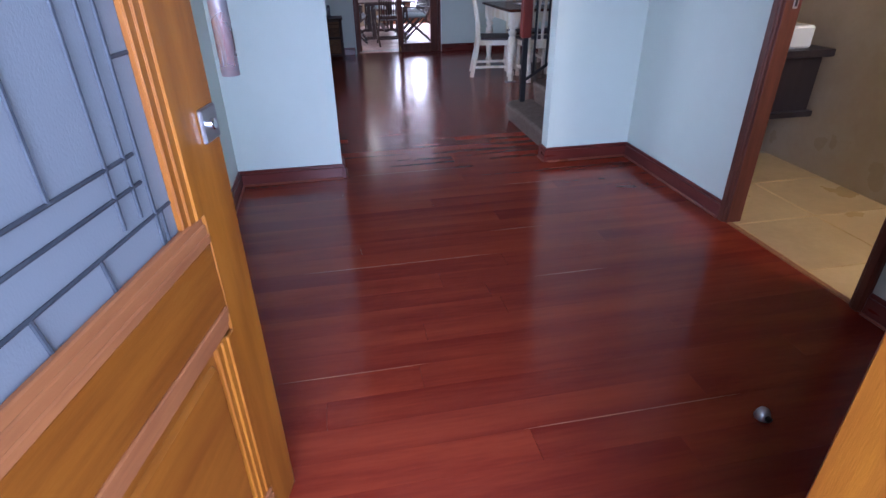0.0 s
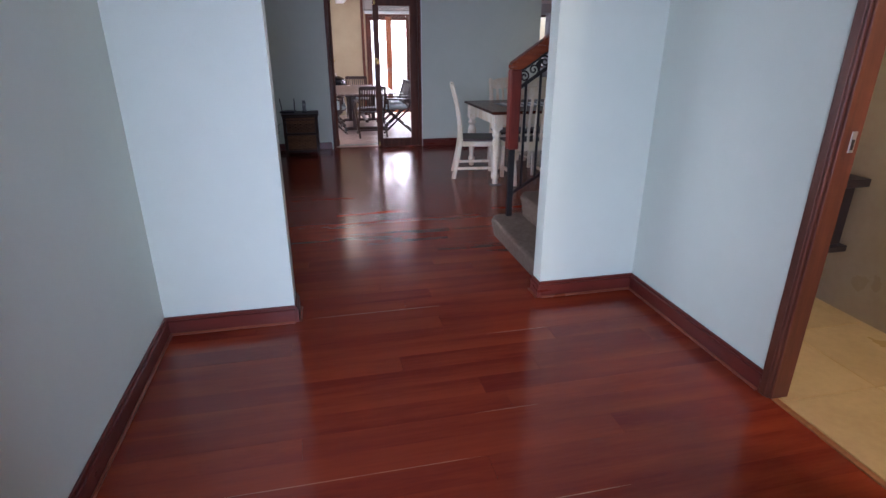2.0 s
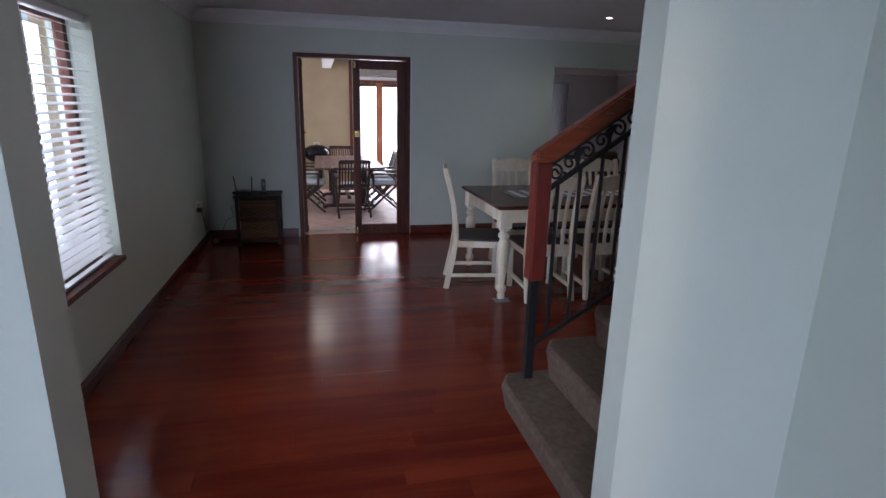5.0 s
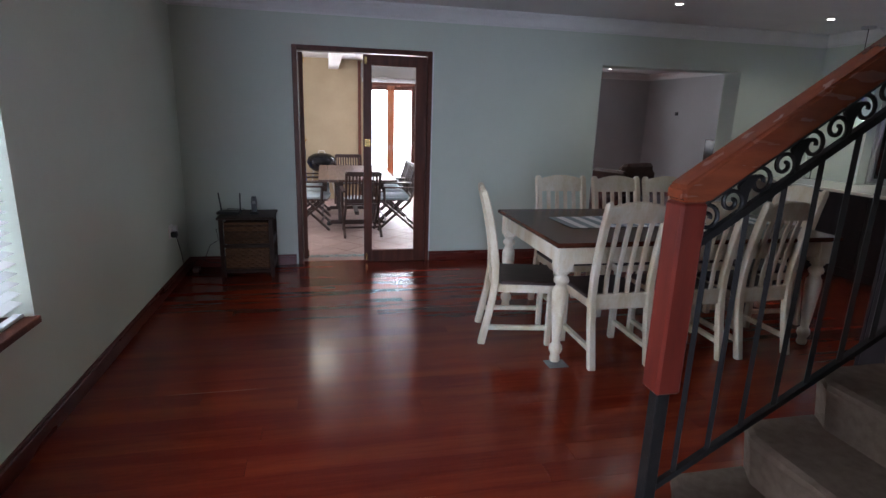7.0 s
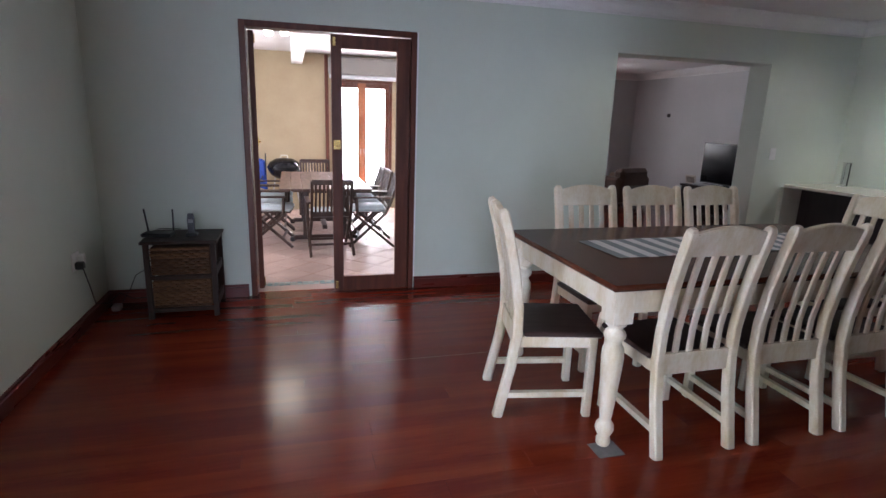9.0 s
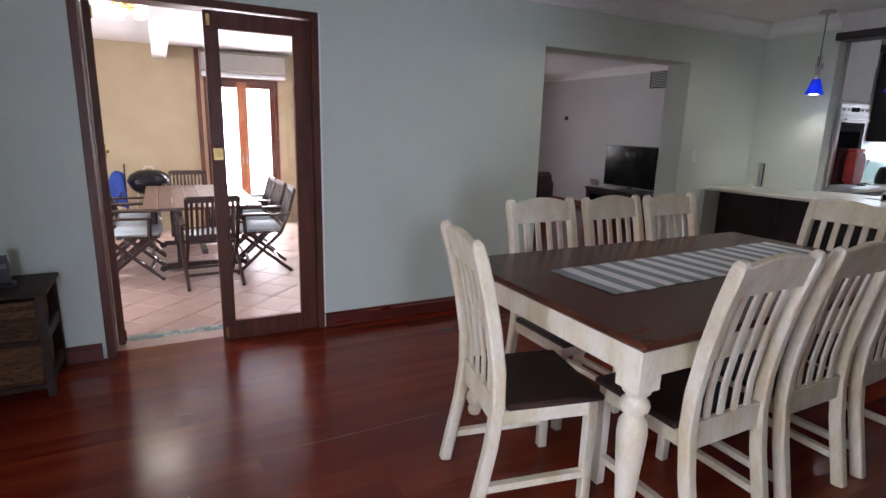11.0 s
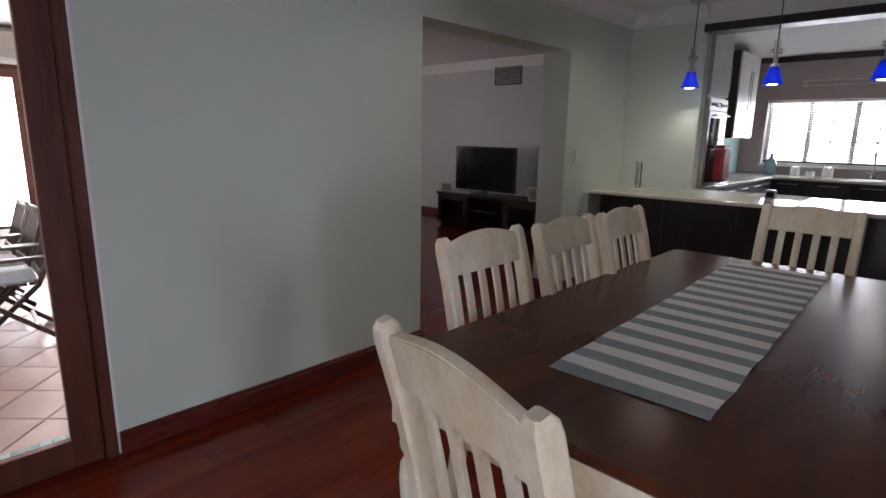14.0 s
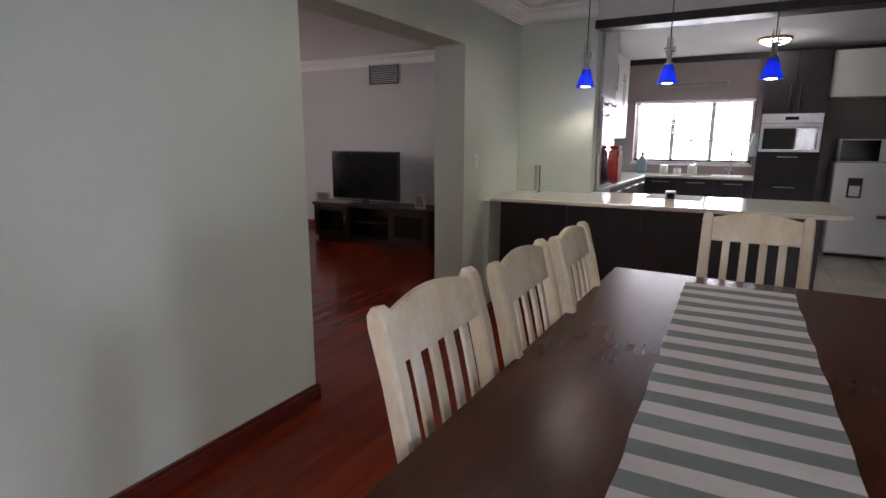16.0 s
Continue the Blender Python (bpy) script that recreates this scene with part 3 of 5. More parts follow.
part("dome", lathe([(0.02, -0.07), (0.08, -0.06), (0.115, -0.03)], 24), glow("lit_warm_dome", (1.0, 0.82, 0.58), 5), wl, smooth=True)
lamp("washroom_fill_light", "POINT", pose(3.2, 1.35, CEIL - 0.14), 64, (1.0, 0.80, 0.56), 0.1)

# ---- dining window with blinds ----


def blind_window(name, label, y0, y1, z0, z1, x_in, x_out, wood, face, pitch, mullions, tilt=35):
    """A window in a wall along y; face is +1 when the room lies towards +x."""
    w = thing(name, label, "window", kind="structure")
    xf = x_out + face * 0.05
    for a in ((y0, y0 + 0.05, z0, z1), (y1 - 0.05, y1, z0, z1), (y0 + 0.05, y1 - 0.05, z0, z0 + 0.05), (y0 + 0.05, y1 - 0.05, z1 - 0.05, z1)):
        part("window_frame", boxes((*sorted((xf, xf + face * 0.06)), *a), bevel=0.004), wood, w)
    for k in range(1, mullions):
        y = y0 + (y1 - y0) * k / mullions
        part("mullion", boxes((*sorted((xf + face * 0.005, xf + face * 0.05)), y - 0.03, y + 0.03, z0 + 0.05, z1 - 0.05), bevel=0.003), wood, w)
    p = part("pane", boxes((*sorted((xf + face * 0.02, xf + face * 0.026)), y0 + 0.05, y1 - 0.05, z0 + 0.05, z1 - 0.05)), clear, w)
    p.visible_shadow = False
    bl = thing("venetian_blind", "white slatted venetian blind lowered across the window, slats open", "blind")
    xb = x_in - face * 0.055
    part("headrail", boxes((*sorted((xb - 0.025, xb + 0.025)), y0 + 0.01, y1 - 0.01, z1 - 0.045, z1 - 0.003), bevel=0.003), blind_white, bl)
    slat = bmesh.new()
    box(slat, -pitch * 0.55, pitch * 0.55, -(y1 - y0) / 2 + 0.015, (y1 - y0) / 2 - 0.015, -0.0012, 0.0012)
    first = None
    n = int((z1 - z0 - 0.09) / pitch)
    for i in range(n):
        m = pose(xb, (y0 + y1) / 2, z1 - 0.06 - pitch * (i + 0.4), 0, face * tilt, 0)
        if first is None:
            first = part("slat", slat, blind_white, bl)
            first.matrix_local = m
        else:
            o = new("slat", first.data)
            o.parent = bl
            o.matrix_local = m
    part("bottom_rail", boxes((xb - 0.02, xb + 0.02, y0 + 0.012, y1 - 0.012, z0 + 0.006, z0 + 0.022), bevel=0.003), blind_white, bl)
    for f in (0.15, 0.5, 0.85):
        y = y0 + (y1 - y0) * f
        part("cord", tube([(xb + face * 0.03, y, z0 + 0.02), (xb + face * 0.03, y, z1 - 0.04)], 0.0012, 5), blind_white, bl)
    return w


w1 = blind_window("window_1", "dark timber window with white venetian blinds", WIN_Y0, WIN_Y1, WIN_Z0, WIN_Z1, D_L, D_L - 0.24, mahogany, 1, 0.046, 3, 15)
part("window_sill", boxes((D_L - 0.19, D_L + 0.02, WIN_Y0 - 0.02, WIN_Y1 + 0.015, WIN_Z0 - 0.032, WIN_Z0 + 0.002), bevel=0.004), mahogany, w1)

# ---- dining furniture ----


def dining_table(m):
    t = thing("dining_table", "farmhouse dining table with dark stained top and whitewashed turned legs", "table", m)
    L, W, H = 2.07, 1.165, 0.80
    part("tabletop", boxes((-L / 2, L / 2, -W / 2, W / 2, H - 0.030, H), bevel=0.010), table_brown, t, "dark brown stained plank top")
    for s in (-1, 1):
        part("apron", boxes((-L / 2 + 0.13, L / 2 - 0.13, s * (W / 2 - 0.055) - 0.012, s * (W / 2 - 0.055) + 0.012, H - 0.142, H - 0.032), bevel=0.002), white_wood, t)
        part("apron", boxes((s * (L / 2 - 0.055) - 0.012, s * (L / 2 - 0.055) + 0.012, -W / 2 + 0.13, W / 2 - 0.13, H - 0.142, H - 0.032), bevel=0.002), white_wood, t)
    prof = [(0.026, 0), (0.032, 0.012), (0.033, 0.03), (0.027, 0.048), (0.034, 0.062), (0.043, 0.085), (0.040, 0.11), (0.028, 0.125), (0.026, 0.135),
            (0.030, 0.17), (0.037, 0.26), (0.045, 0.36), (0.050, 0.44), (0.047, 0.485), (0.034, 0.505), (0.032, 0.522), (0.046, 0.535), (0.049, 0.55),
            (0.044, 0.565), (0.033, 0.575), (0.033, 0.585), (0.046, 0.597), (0.046, 0.61)]
    for sx in (-1, 1):
        for sy in (-1, 1):
            b = lathe(prof, 28, pose(sx * (L / 2 - 0.085), sy * (W / 2 - 0.085), 0))
            leg = part("leg", b, white_wood, t, smooth=True)
            part("leg_block", boxes((sx * (L / 2 - 0.085) - 0.05, sx * (L / 2 - 0.085) + 0.05, sy * (W / 2 - 0.085) - 0.05, sy * (W / 2 - 0.085) + 0.05, 0.61, H - 0.032),
                                    bevel=0.003), white_wood, leg)
    return t


TX, TY = 3.492, 7.445
dining_table(pose(TX, TY, 0, 0, 0, 0))

POST = [(-0.286, 0.0), (-0.262, 0.12), (-0.230, 0.28), (-0.210, 0.44), (-0.213, 0.58), (-0.237, 0.74), (-0.272, 0.90), (-0.306, 1.022), (-0.312, 1.044), (-0.316, 1.057)]


def post_y(z):
    for (y0, z0), (y1, z1) in zip(POST, POST[1:]):
        if z <= z1:
            return y0 + (y1 - y0) * (z - z0) / (z1 - z0)
    return POST[-1][0]


def dining_chair(m):
    c = thing("dining_chair", "whitewashed high-back dining chair with dark wooden seat", "chair", m, "chairs round the dining table")
    W = 0.43
    for s in (-1, 1):
        b = sweep(POST, 0.044, 0.048, x=s * (W / 2 - 0.02), rounded=True)
        part("back_post", b, white_wood, c)
        part("front_leg", boxes((s * (W / 2 - 0.025) - 0.02, s * (W / 2 - 0.025) + 0.02, 0.150, 0.190, 0, 0.43), bevel=0.004), white_wood, c)
        part("side_apron", boxes((s * (W / 2 - 0.022) - 0.010, s * (W / 2 - 0.022) + 0.010, -0.19, 0.152, 0.375, 0.432), bevel=0.002), white_wood, c)
        part("side_stretcher", tube([(s * (W / 2 - 0.022), -0.246, 0.118), (s * (W / 2 - 0.022), 0.16, 0.126)], 0.014, square=True), white_wood, c)
    part("front_apron", boxes((-W / 2 + 0.045, W / 2 - 0.045, 0.160, 0.180, 0.375, 0.432), bevel=0.002), white_wood, c)
    part("seat", boxes((-W / 2 - 0.004, W / 2 + 0.004, -0.178, 0.212, 0.434, 0.460), bevel=0.007), seat_brown, c, "dark brown wooden seat")
    # crest rail, arched along its top
    out = [(-W / 2 + 0.04, 0.932), (W / 2 - 0.04, 0.932)]
    for i in range(11):
        u = 1 - i / 10
        out.append((-W / 2 + 0.04 + u * (W - 0.08), 1.036 + 0.030 * math.sin(math.pi * u)))
    crest = prism(out, -0.013, 0.013)
    bmesh.ops.bevel(crest, geom=[e for e in crest.edges if abs(e.verts[0].co.y - e.verts[1].co.y) < 1e-4], offset=0.004, segments=2, affect="EDGES")
    lean = math.degrees(math.atan2(0.036, 0.130))
    bmesh.ops.transform(crest, matrix=pose(0, post_y(0.985), 0.985, lean) @ pose(0, 0, -0.985), verts=crest.verts)
    part("crest_rail", crest, white_wood, c)
    part("lower_back_rail", boxes((-W / 2 + 0.04, W / 2 - 0.04, post_y(0.43) - 0.012, post_y(0.43) + 0.012, 0.372, 0.474), bevel=0.003), white_wood, c)
    for k in range(4):
        x = (k - 1.5) * 0.0735
        zs = [0.47, 0.58, 0.70, 0.80, 0.88, 0.94]
        part("slat", sweep([(post_y(z), z) for z in zs], 0.031, 0.013, x=x), white_wood, c)
    return c


first = dining_chair(pose(2.916, 7.082, 0, 0, 0, 0))
for x, y, rz in ((3.445, 7.082, 0), (3.965, 7.09, 3), (3.020, 7.817, 180), (3.508, 7.787, 181.5), (3.970, 7.772, 182), (4.435, 7.47, 90), (2.468, 7.416, -102.5)):
    copy_thing(first, pose(x, y, 0, 0, 0, rz))

run = thing("table_runner", "white and sage-grey striped cotton runner on the dining table", "table runner", pose(3.563, 7.490, 0.8012, 0, 0, 1.6))
N = 28
for i in range(N):
    x0, x1 = -0.823 + 1.646 * i / N, -0.823 + 1.646 * (i + 1) / N
    b = bmesh.new()
    bmesh.ops.create_grid(b, x_segments=3, y_segments=14, size=0.5)
    for v in b.verts:
        fx = v.co.x + 0.5
        v.co.x = x0 + fx * (x1 - x0)
        v.co.y *= 0.386
        v.co.z = 0.0030 + 0.0010 * math.sin(v.co.x * 19 + v.co.y * 13)
        v.co.y += 0.002 * math.sin(v.co.x * 23)
    bmesh.ops.solidify(b, geom=b.faces, thickness=0.0016)
    part("stripe", b, (runner_white if i % 2 else runner_grey), run)

# thin pad under one leg
pad = tagged(part("floor_pad", boxes((2.47, 2.60, 6.85, 6.96, 0.0012, 0.003)), pad_grey), "thin grey pad on the floor beside the table leg", "pad")

# ---- stairs ----
S_X, S_Y0, S_Y1, RISE, RUN = 1.985, CROSS1, 5.40, 0.182, 0.262
st = thing("staircase", "staircase carpeted in beige ribbed loop pile", "stairs", kind="structure")
for i in range(14):
    x0 = S_X + i * RUN - (0.02 if i else 0.0)
    top = 0.155 + RISE * i
    b = bmesh.new()
    lip = [(x0 + 0.03, top - RISE if i else 0.0), (x0 + 0.008, top - 0.05), (x0, top - 0.03), (x0 + 0.004, top - 0.010), (x0 + 0.022, top),
           (S_X + (i + 1) * RUN + 0.05, top), (S_X + (i + 1) * RUN + 0.05, max(0.0, top - RISE - 0.25))]
    if i == 0:
        lip = [(x0 + 0.03, 0.0)] + lip[1:]
        lip[-1] = (lip[-1][0], 0.0)
    else:
        lip.append((x0 + 0.03, max(0.0, top - RISE - 0.25)))
    rings = [[b.verts.new((x + (0.05 if y == S_Y1 and k < 5 else 0.0), y, z)) for k, (x, z) in enumerate(lip)] for y in (S_Y0, S_Y1 - 0.085, S_Y1)]
    for u, v in zip(rings, rings[1:]):
        for k in range(len(lip)):
            b.faces.new((u[k], u[(k + 1) % len(lip)], v[(k + 1) % len(lip)], v[k]))
    b.faces.new(rings[0])
    b.faces.new(list(reversed(rings[-1])))
    bmesh.ops.recalc_face_normals(b, faces=b.faces)
    part("step", b, carpet, st)

rl = thing("stair_railing", "wrought iron stair railing with red wooden handrail and scroll frieze", "railing")
NX, NY = 2.140, 5.34
part("newel_base", boxes((NX - 0.022, NX + 0.022, NY - 0.022, NY + 0.022, 0.157, 0.73), bevel=0.003), iron, rl, "black iron newel base")
b = boxes((NX - 0.042, NX + 0.042, NY - 0.042, NY + 0.042, 0.71, 1.306), bevel=0.008)
part("newel_post", b, newel_red, rl, "varnished wooden newel post, reddened for the reflection on it")
SL = 0.677
R0 = 1.305
ln = 3.3
hb = bmesh.new()
prism([(NX - 0.043, R0 + 0.002), (NX + 0.043, R0 + 0.002), (NX + ln, R0 + SL * ln - 0.030), (NX + ln, R0 + SL * ln + 0.076), (NX - 0.043, R0 + 0.046)],
      NY - 0.043, NY + 0.043, "y", hb)
bmesh.ops.bevel(hb, geom=list(hb.edges), offset=0.010, segments=3, affect="EDGES")
part("handrail", hb, rail_wood, rl, "varnished red-brown handrail")


def on(x, down):
    return R0 - 0.030 + SL * (x - NX) - down


for down, r in ((0.012, 0.009), (0.130, 0.011)):
    part("iron_rail", tube([(NX + 0.04, NY, on(NX + 0.04, down)), (NX + ln, NY, on(NX + ln, down))], r, square=True), iron, rl)
SB = 0.622


def low(x):
    return 0.337 + SB * (x - NX)


part("iron_rail", tube([(NX + 0.02, NY, low(NX + 0.02)), (NX + ln, NY, low(NX + ln))], 0.010, square=True), iron, rl)
nb = 27
for i in range(nb):
    x = NX + 0.092 + i * 0.1155
    part("baluster", tube([(x, NY, low(x)), (x, NY, on(x, 0.130))], 0.0075, square=True), iron, rl)


def scroll(cx, cz, r, turn, flip):
    pts = []
    for k in range(26):
        f = k / 25
        a = turn + flip * f * 2.2 * 2 * math.pi * 0.62
        rr = r * (1 - 0.80 * f)
        pts.append((cx + rr * math.cos(a), NY, cz + rr * math.sin(a)))
    return pts


for i in range(20):
    x = NX + 0.11 + i * 0.16
    s = math.atan(SL)
    for sgn in (-1, 1):
        cx = x + sgn * 0.036
        cz = on(cx, 0.070)
        part("scroll", tube(scroll(cx, cz, 0.042, s + (math.pi / 2 if sgn < 0 else -math.pi / 2), sgn), 0.0065, 6), iron, rl)
    lx = x + 0.080
    lf = bmesh.new()
    prism([(lx - 0.028, on(lx, 0.055)), (lx, on(lx, 0.025)), (lx + 0.030, on(lx, 0.02)), (lx + 0.008, on(lx, 0.075)), (lx + 0.002, on(lx, 0.145)), (lx - 0.010, on(lx, 0.09))],
          NY - 0.006, NY + 0.006, "y", lf)
    part("leaf", lf, iron, rl)

tc = thing("tall_cabinet", "tall dark cabinet standing beyond the stairs", "cabinet", pose(4.43, 5.72, 0))
part("carcass", boxes((-0.70, 0.70, -0.26, 0.26, 0.06, 2.15), bevel=0.004), espresso, tc)
part("plinth", boxes((-0.68, 0.68, -0.24, 0.24, 0, 0.06)), espresso, tc)
for k in range(3):
    x = -0.467 + k * 0.467
    d = part("door", boxes((x - 0.230, x + 0.230, 0.262, 0.282, 0.07, 2.14), bevel=0.003), espresso, tc)
    part("handle", tube([(x + 0.18, 0.30, 0.95), (x + 0.18, 0.30, 1.15)], 0.006), steel, d)

# ---- patio doorway ----
fd = thing("door_frame", "dark red-brown timber frame of the patio doorway", "door frame", kind="structure")
part("jamb", boxes((FD0, FD0 + 0.045, FAR0 - 0.012, FAR0 + 0.15, 0, FDZ), bevel=0.004), mahogany, fd)
part("jamb", boxes((FD1 - 0.045, FD1, FAR0 - 0.012, FAR0 + 0.15, 0, FDZ), bevel=0.004), mahogany, fd)
part("head", boxes((FD0 + 0.045, FD1 - 0.045, FAR0 - 0.012, FAR0 + 0.15, FDZ - 0.045, FDZ), bevel=0.004), mahogany, fd)


def glazed_leaf(name, label, m, w, h, st_=0.080, top=0.10, bot=0.125):
    d = thing(name, label, "door", m)
    part("stile", boxes((0, st_, -0.02, 0.02, 0, h), bevel=0.004), mahogany, d)
    part("stile", boxes((w - st_ - 0.03, w, -0.02, 0.02, 0, h), bevel=0.004), mahogany, d)
    part("top_rail", boxes((st_, w - st_ - 0.03, -0.02, 0.02, h - top, h), bevel=0.003), mahogany, d)
    part("bottom_rail", boxes((st_, w - st_ - 0.03, -0.02, 0.02, 0, bot), bevel=0.003), mahogany, d)
    p = part("pane", boxes((st_ - 0.005, w - st_ - 0.025, -0.003, 0.003, bot - 0.005, h - top + 0.005)), clear, d)
    p.visible_shadow = False
    for z in (0.02, h - 0.09):
        part("bolt", boxes((0.012, 0.036, -0.030, -0.02, z, z + 0.07), bevel=0.003), brass, d)
    k = part("lock_plate", boxes((0.010, 0.068, -0.026, -0.02, 1.18, 1.255), bevel=0.002), brass, d)
    part("key_knob", lathe([(0.010, 0), (0.014, 0.006), (0.011, 0.016)], 12, pose(0.039, -0.026, 1.217, 90)), brass, k)
    return d


glazed_leaf("glazed_door", "closed dark timber glazed patio door leaf with brass bolts", pose(1.500, FAR0 + 0.03, 0.0015), FD1 - 0.045 - 1.502, FDZ - 0.055)
glazed_leaf("glazed_door", "open dark timber glazed patio door leaf folded outwards", pose(FD0 + 0.072, FAR0 + 0.16, 0.008, 0, 0, 99), 0.60, FDZ - 0.055)

# Plaster edge drawn as a white strip, for the patio light that catches it.
structure("lit_reveal_edge", boxes((FD1, FD1 + 0.014, FAR0 - 0.006, FAR0, 0.104, FDZ), bevel=0.002), plaster_white, "narrow white strip for the patio-lit plaster edge of the doorway", "trim")

# ---- counter, kitchen ----
C0, C1 = 6.00, 6.90
ct = thing("breakfast_counter", "cream stone counter top on a dark panelled base", "counter", pose(6.0, FAR0, 0, 0, 0, 3.2) @ pose(-6.0, -FAR0, 0))
part("counter_top", boxes((C0, C1, 6.925, FAR0 - 0.055, 0.884, 0.915), bevel=0.006), stone_white, ct, "polished cream stone top")
for i in range(4):
    y0 = 7.045 + i * 0.579
    part("front_panel", boxes((6.25, 6.28, y0 + 0.002, y0 + 0.577, 0.10, 0.884), bevel=0.003), espresso, ct)
part("plinth", boxes((6.30, 6.70, 7.065, FAR0 - 0.1, 0.0, 0.10)), espresso, ct)
part("body", boxes((6.28, 6.72, 7.045, FAR0 - 0.1, 0.10, 0.882)), espresso, ct)
structure("counter_return", boxes((C0 + 0.02, C0 + 0.32, FAR0 - 0.05, FAR0, 0, 0.882)), paint, "pale plaster nib under the end of the counter", "wall")

structure("beam", boxes((PIER_X - 0.05, PIER_X + 0.17, CROSS1, PIER_Y + 0.02, 2.268, 2.335), bevel=0.006), espresso, "dark stained timber beam above the counter", "beam")
structure("kitchen_bulkhead", boxes((PIER_X, PIER_X + 0.1, CROSS1, PIER_Y, 2.337, CEIL)), ceiling_white, "white bulkhead above the beam", "wall")
structure("cornice", boxes((K_X - 0.05, K_X, CROSS1, FAR0, 2.425, CEIL), (PIER_X + 0.17, K_X - 0.05, FAR0 - 0.05, FAR0, 2.425, CEIL), bevel=0.006), espresso, "dark timber cornice in the kitchen", "cornice")

bulb_glow = glow("lit_bulb", (0.85, 0.93, 1.0), 8)
blue_shade = glow("cobalt_glass", (0.006, 0.035, 0.45), 0.05)
nt = blue_shade.node_tree
tl, mx = nt.nodes.new("ShaderNodeBsdfTranslucent"), nt.nodes.new("ShaderNodeMixShader")
tl.inputs["Color"].default_value = (0.02, 0.16, 0.85, 1)
mx.inputs[0].default_value = 0.34
nt.links.new(nt.nodes["Principled BSDF"].outputs[0], mx.inputs[1])
nt.links.new(tl.outputs[0], mx.inputs[2])
nt.links.new(mx.outputs[0], nt.nodes["Material Output"].inputs["Surface"])
dome_glow = glow("lit_opal_dome", (1.0, 0.97, 0.9), 6)
spot_glow = glow("lit_downlight", (1.0, 0.96, 0.88), 10)


def pendant(x, y):
    p = thing("pendant_lamp", "cobalt blue glass pendant lamp with steel stem above the counter", "lamp", pose(x, y, 0), "pendant lamps above the counter")
    part("ceiling_rose", lathe([(0.060, CEIL - 0.026), (0.064, CEIL - 0.012), (0.064, CEIL - 0.001)], 24), steel, p)
    part("cable", tube([(0, 0, 2.03), (0, 0, CEIL - 0.02)], 0.004, 6), black_plastic, p)
    part("stem", lathe([(0.016, 1.945), (0.017, 1.955), (0.017, 2.01), (0.012, 2.015), (0.008, 2.04)], 16), steel, p)
    for sx in (-1, 1):
        part("prong", tube([(0, sx * 0.015, 1.99), (0, sx * 0.017, 2.125)], 0.0065, 8), chrome, p)
        for z in (2.022, 2.044):
            part("bead", lathe([(0.004, 0), (0.010, 0.004), (0.010, 0.012), (0.004, 0.016)], 10, pose(0, sx * 0.031, z)), chrome, p, smooth=True)
    part("cap", lathe([(0.034, 1.93), (0.030, 1.945), (0.016, 1.952)], 18), steel, p)
    b = bmesh.new()
    prof = [(0.031, 1.930), (0.038, 1.912), (0.050, 1.868), (0.064, 1.822), (0.077, 1.796)]
    for k in (0, 1):
        rows = [(r - 0.004 * k, z) for r, z in prof]
        rings = [[b.verts.new((r * math.cos(2 * math.pi * i / 28), r * math.sin(2 * math.pi * i / 28), z)) for i in range(28)] for r, z in rows]
        for u, v in zip(rings, rings[1:]):
            for i in range(28):
                b.faces.new((u[i], v[i], v[(i + 1) % 28], u[(i + 1) % 28]))
    part("shade", b, blue_shade, p, "cobalt blue glass shade", smooth=True)
    part("bulb", lathe([(0.004, 1.792), (0.036, 1.796), (0.040, 1.815), (0.036, 1.84), (0.024, 1.865), (0.010, 1.88)], 14), bulb_glow, p, smooth=True)
    lamp("pendant_light", "SPOT", look((x, y, 1.80), (x, y + 0.0001, 0)), 13, (1.0, 0.95, 0.80), 0.03, spot=125)


for y in (8.76, 8.141, 7.468):
    pendant(6.50, y)


def handle(parent, a, b_, off):
    """A steel bar handle between two points, standing off a door face."""
    a, b_, off = Vector(a), Vector(b_), Vector(off)
    h = part("handle", tube([a + off, b_ + off], 0.0055, 8), steel, parent)
    for p in (a.lerp(b_, 0.12), a.lerp(b_, 0.88)):
        part("handle_post", tube([p, p + off], 0.004, 6), steel, h)


def unit(name, label, x0, x1, y0, y1, z0, z1, body, face, doors, front, hsides, horizontal=False, group=""):
    """A kitchen unit. doors: (lo, hi, z0, z1) along the front; face: 'y-' or 'x-'."""
    u = thing(name, label, "cabinet", group=group)
    part("carcass", boxes((x0, x1, y0, y1, z0, z1), bevel=0.002), body, u)
    for (lo, hi, a, b_), hs in zip(doors, hsides):
        if face == "y-":
            d = part("door", boxes((lo + 0.002, hi - 0.002, y0 - 0.020, y0 - 0.001, a + 0.002, b_ - 0.002), bevel=0.002), front, u)
        else:
            d = part("door", boxes((x0 - 0.020, x0 - 0.001, lo + 0.002, hi - 0.002, a + 0.002, b_ - 0.002), bevel=0.002), front, u)
        off = (0, -0.028, 0) if face == "y-" else (-0.028, 0, 0)
        base = y0 - 0.020 if face == "y-" else x0 - 0.020
        if hs == "h":
            m_, z = (lo + hi) / 2, b_ - 0.05
            pa, pb = (m_ - 0.11, m_ + 0.11)
            handle(d, (pa, base, z) if face == "y-" else (base, pa, z), (pb, base, z) if face == "y-" else (base, pb, z), off)
        elif hs is not None:
            q, za, zb = hs
            handle(d, (q, base, za) if face == "y-" else (base, q, za), (q, base, zb) if face == "y-" else (base, q, zb), off)
    return u


KX = 9.90
KY = 8.82
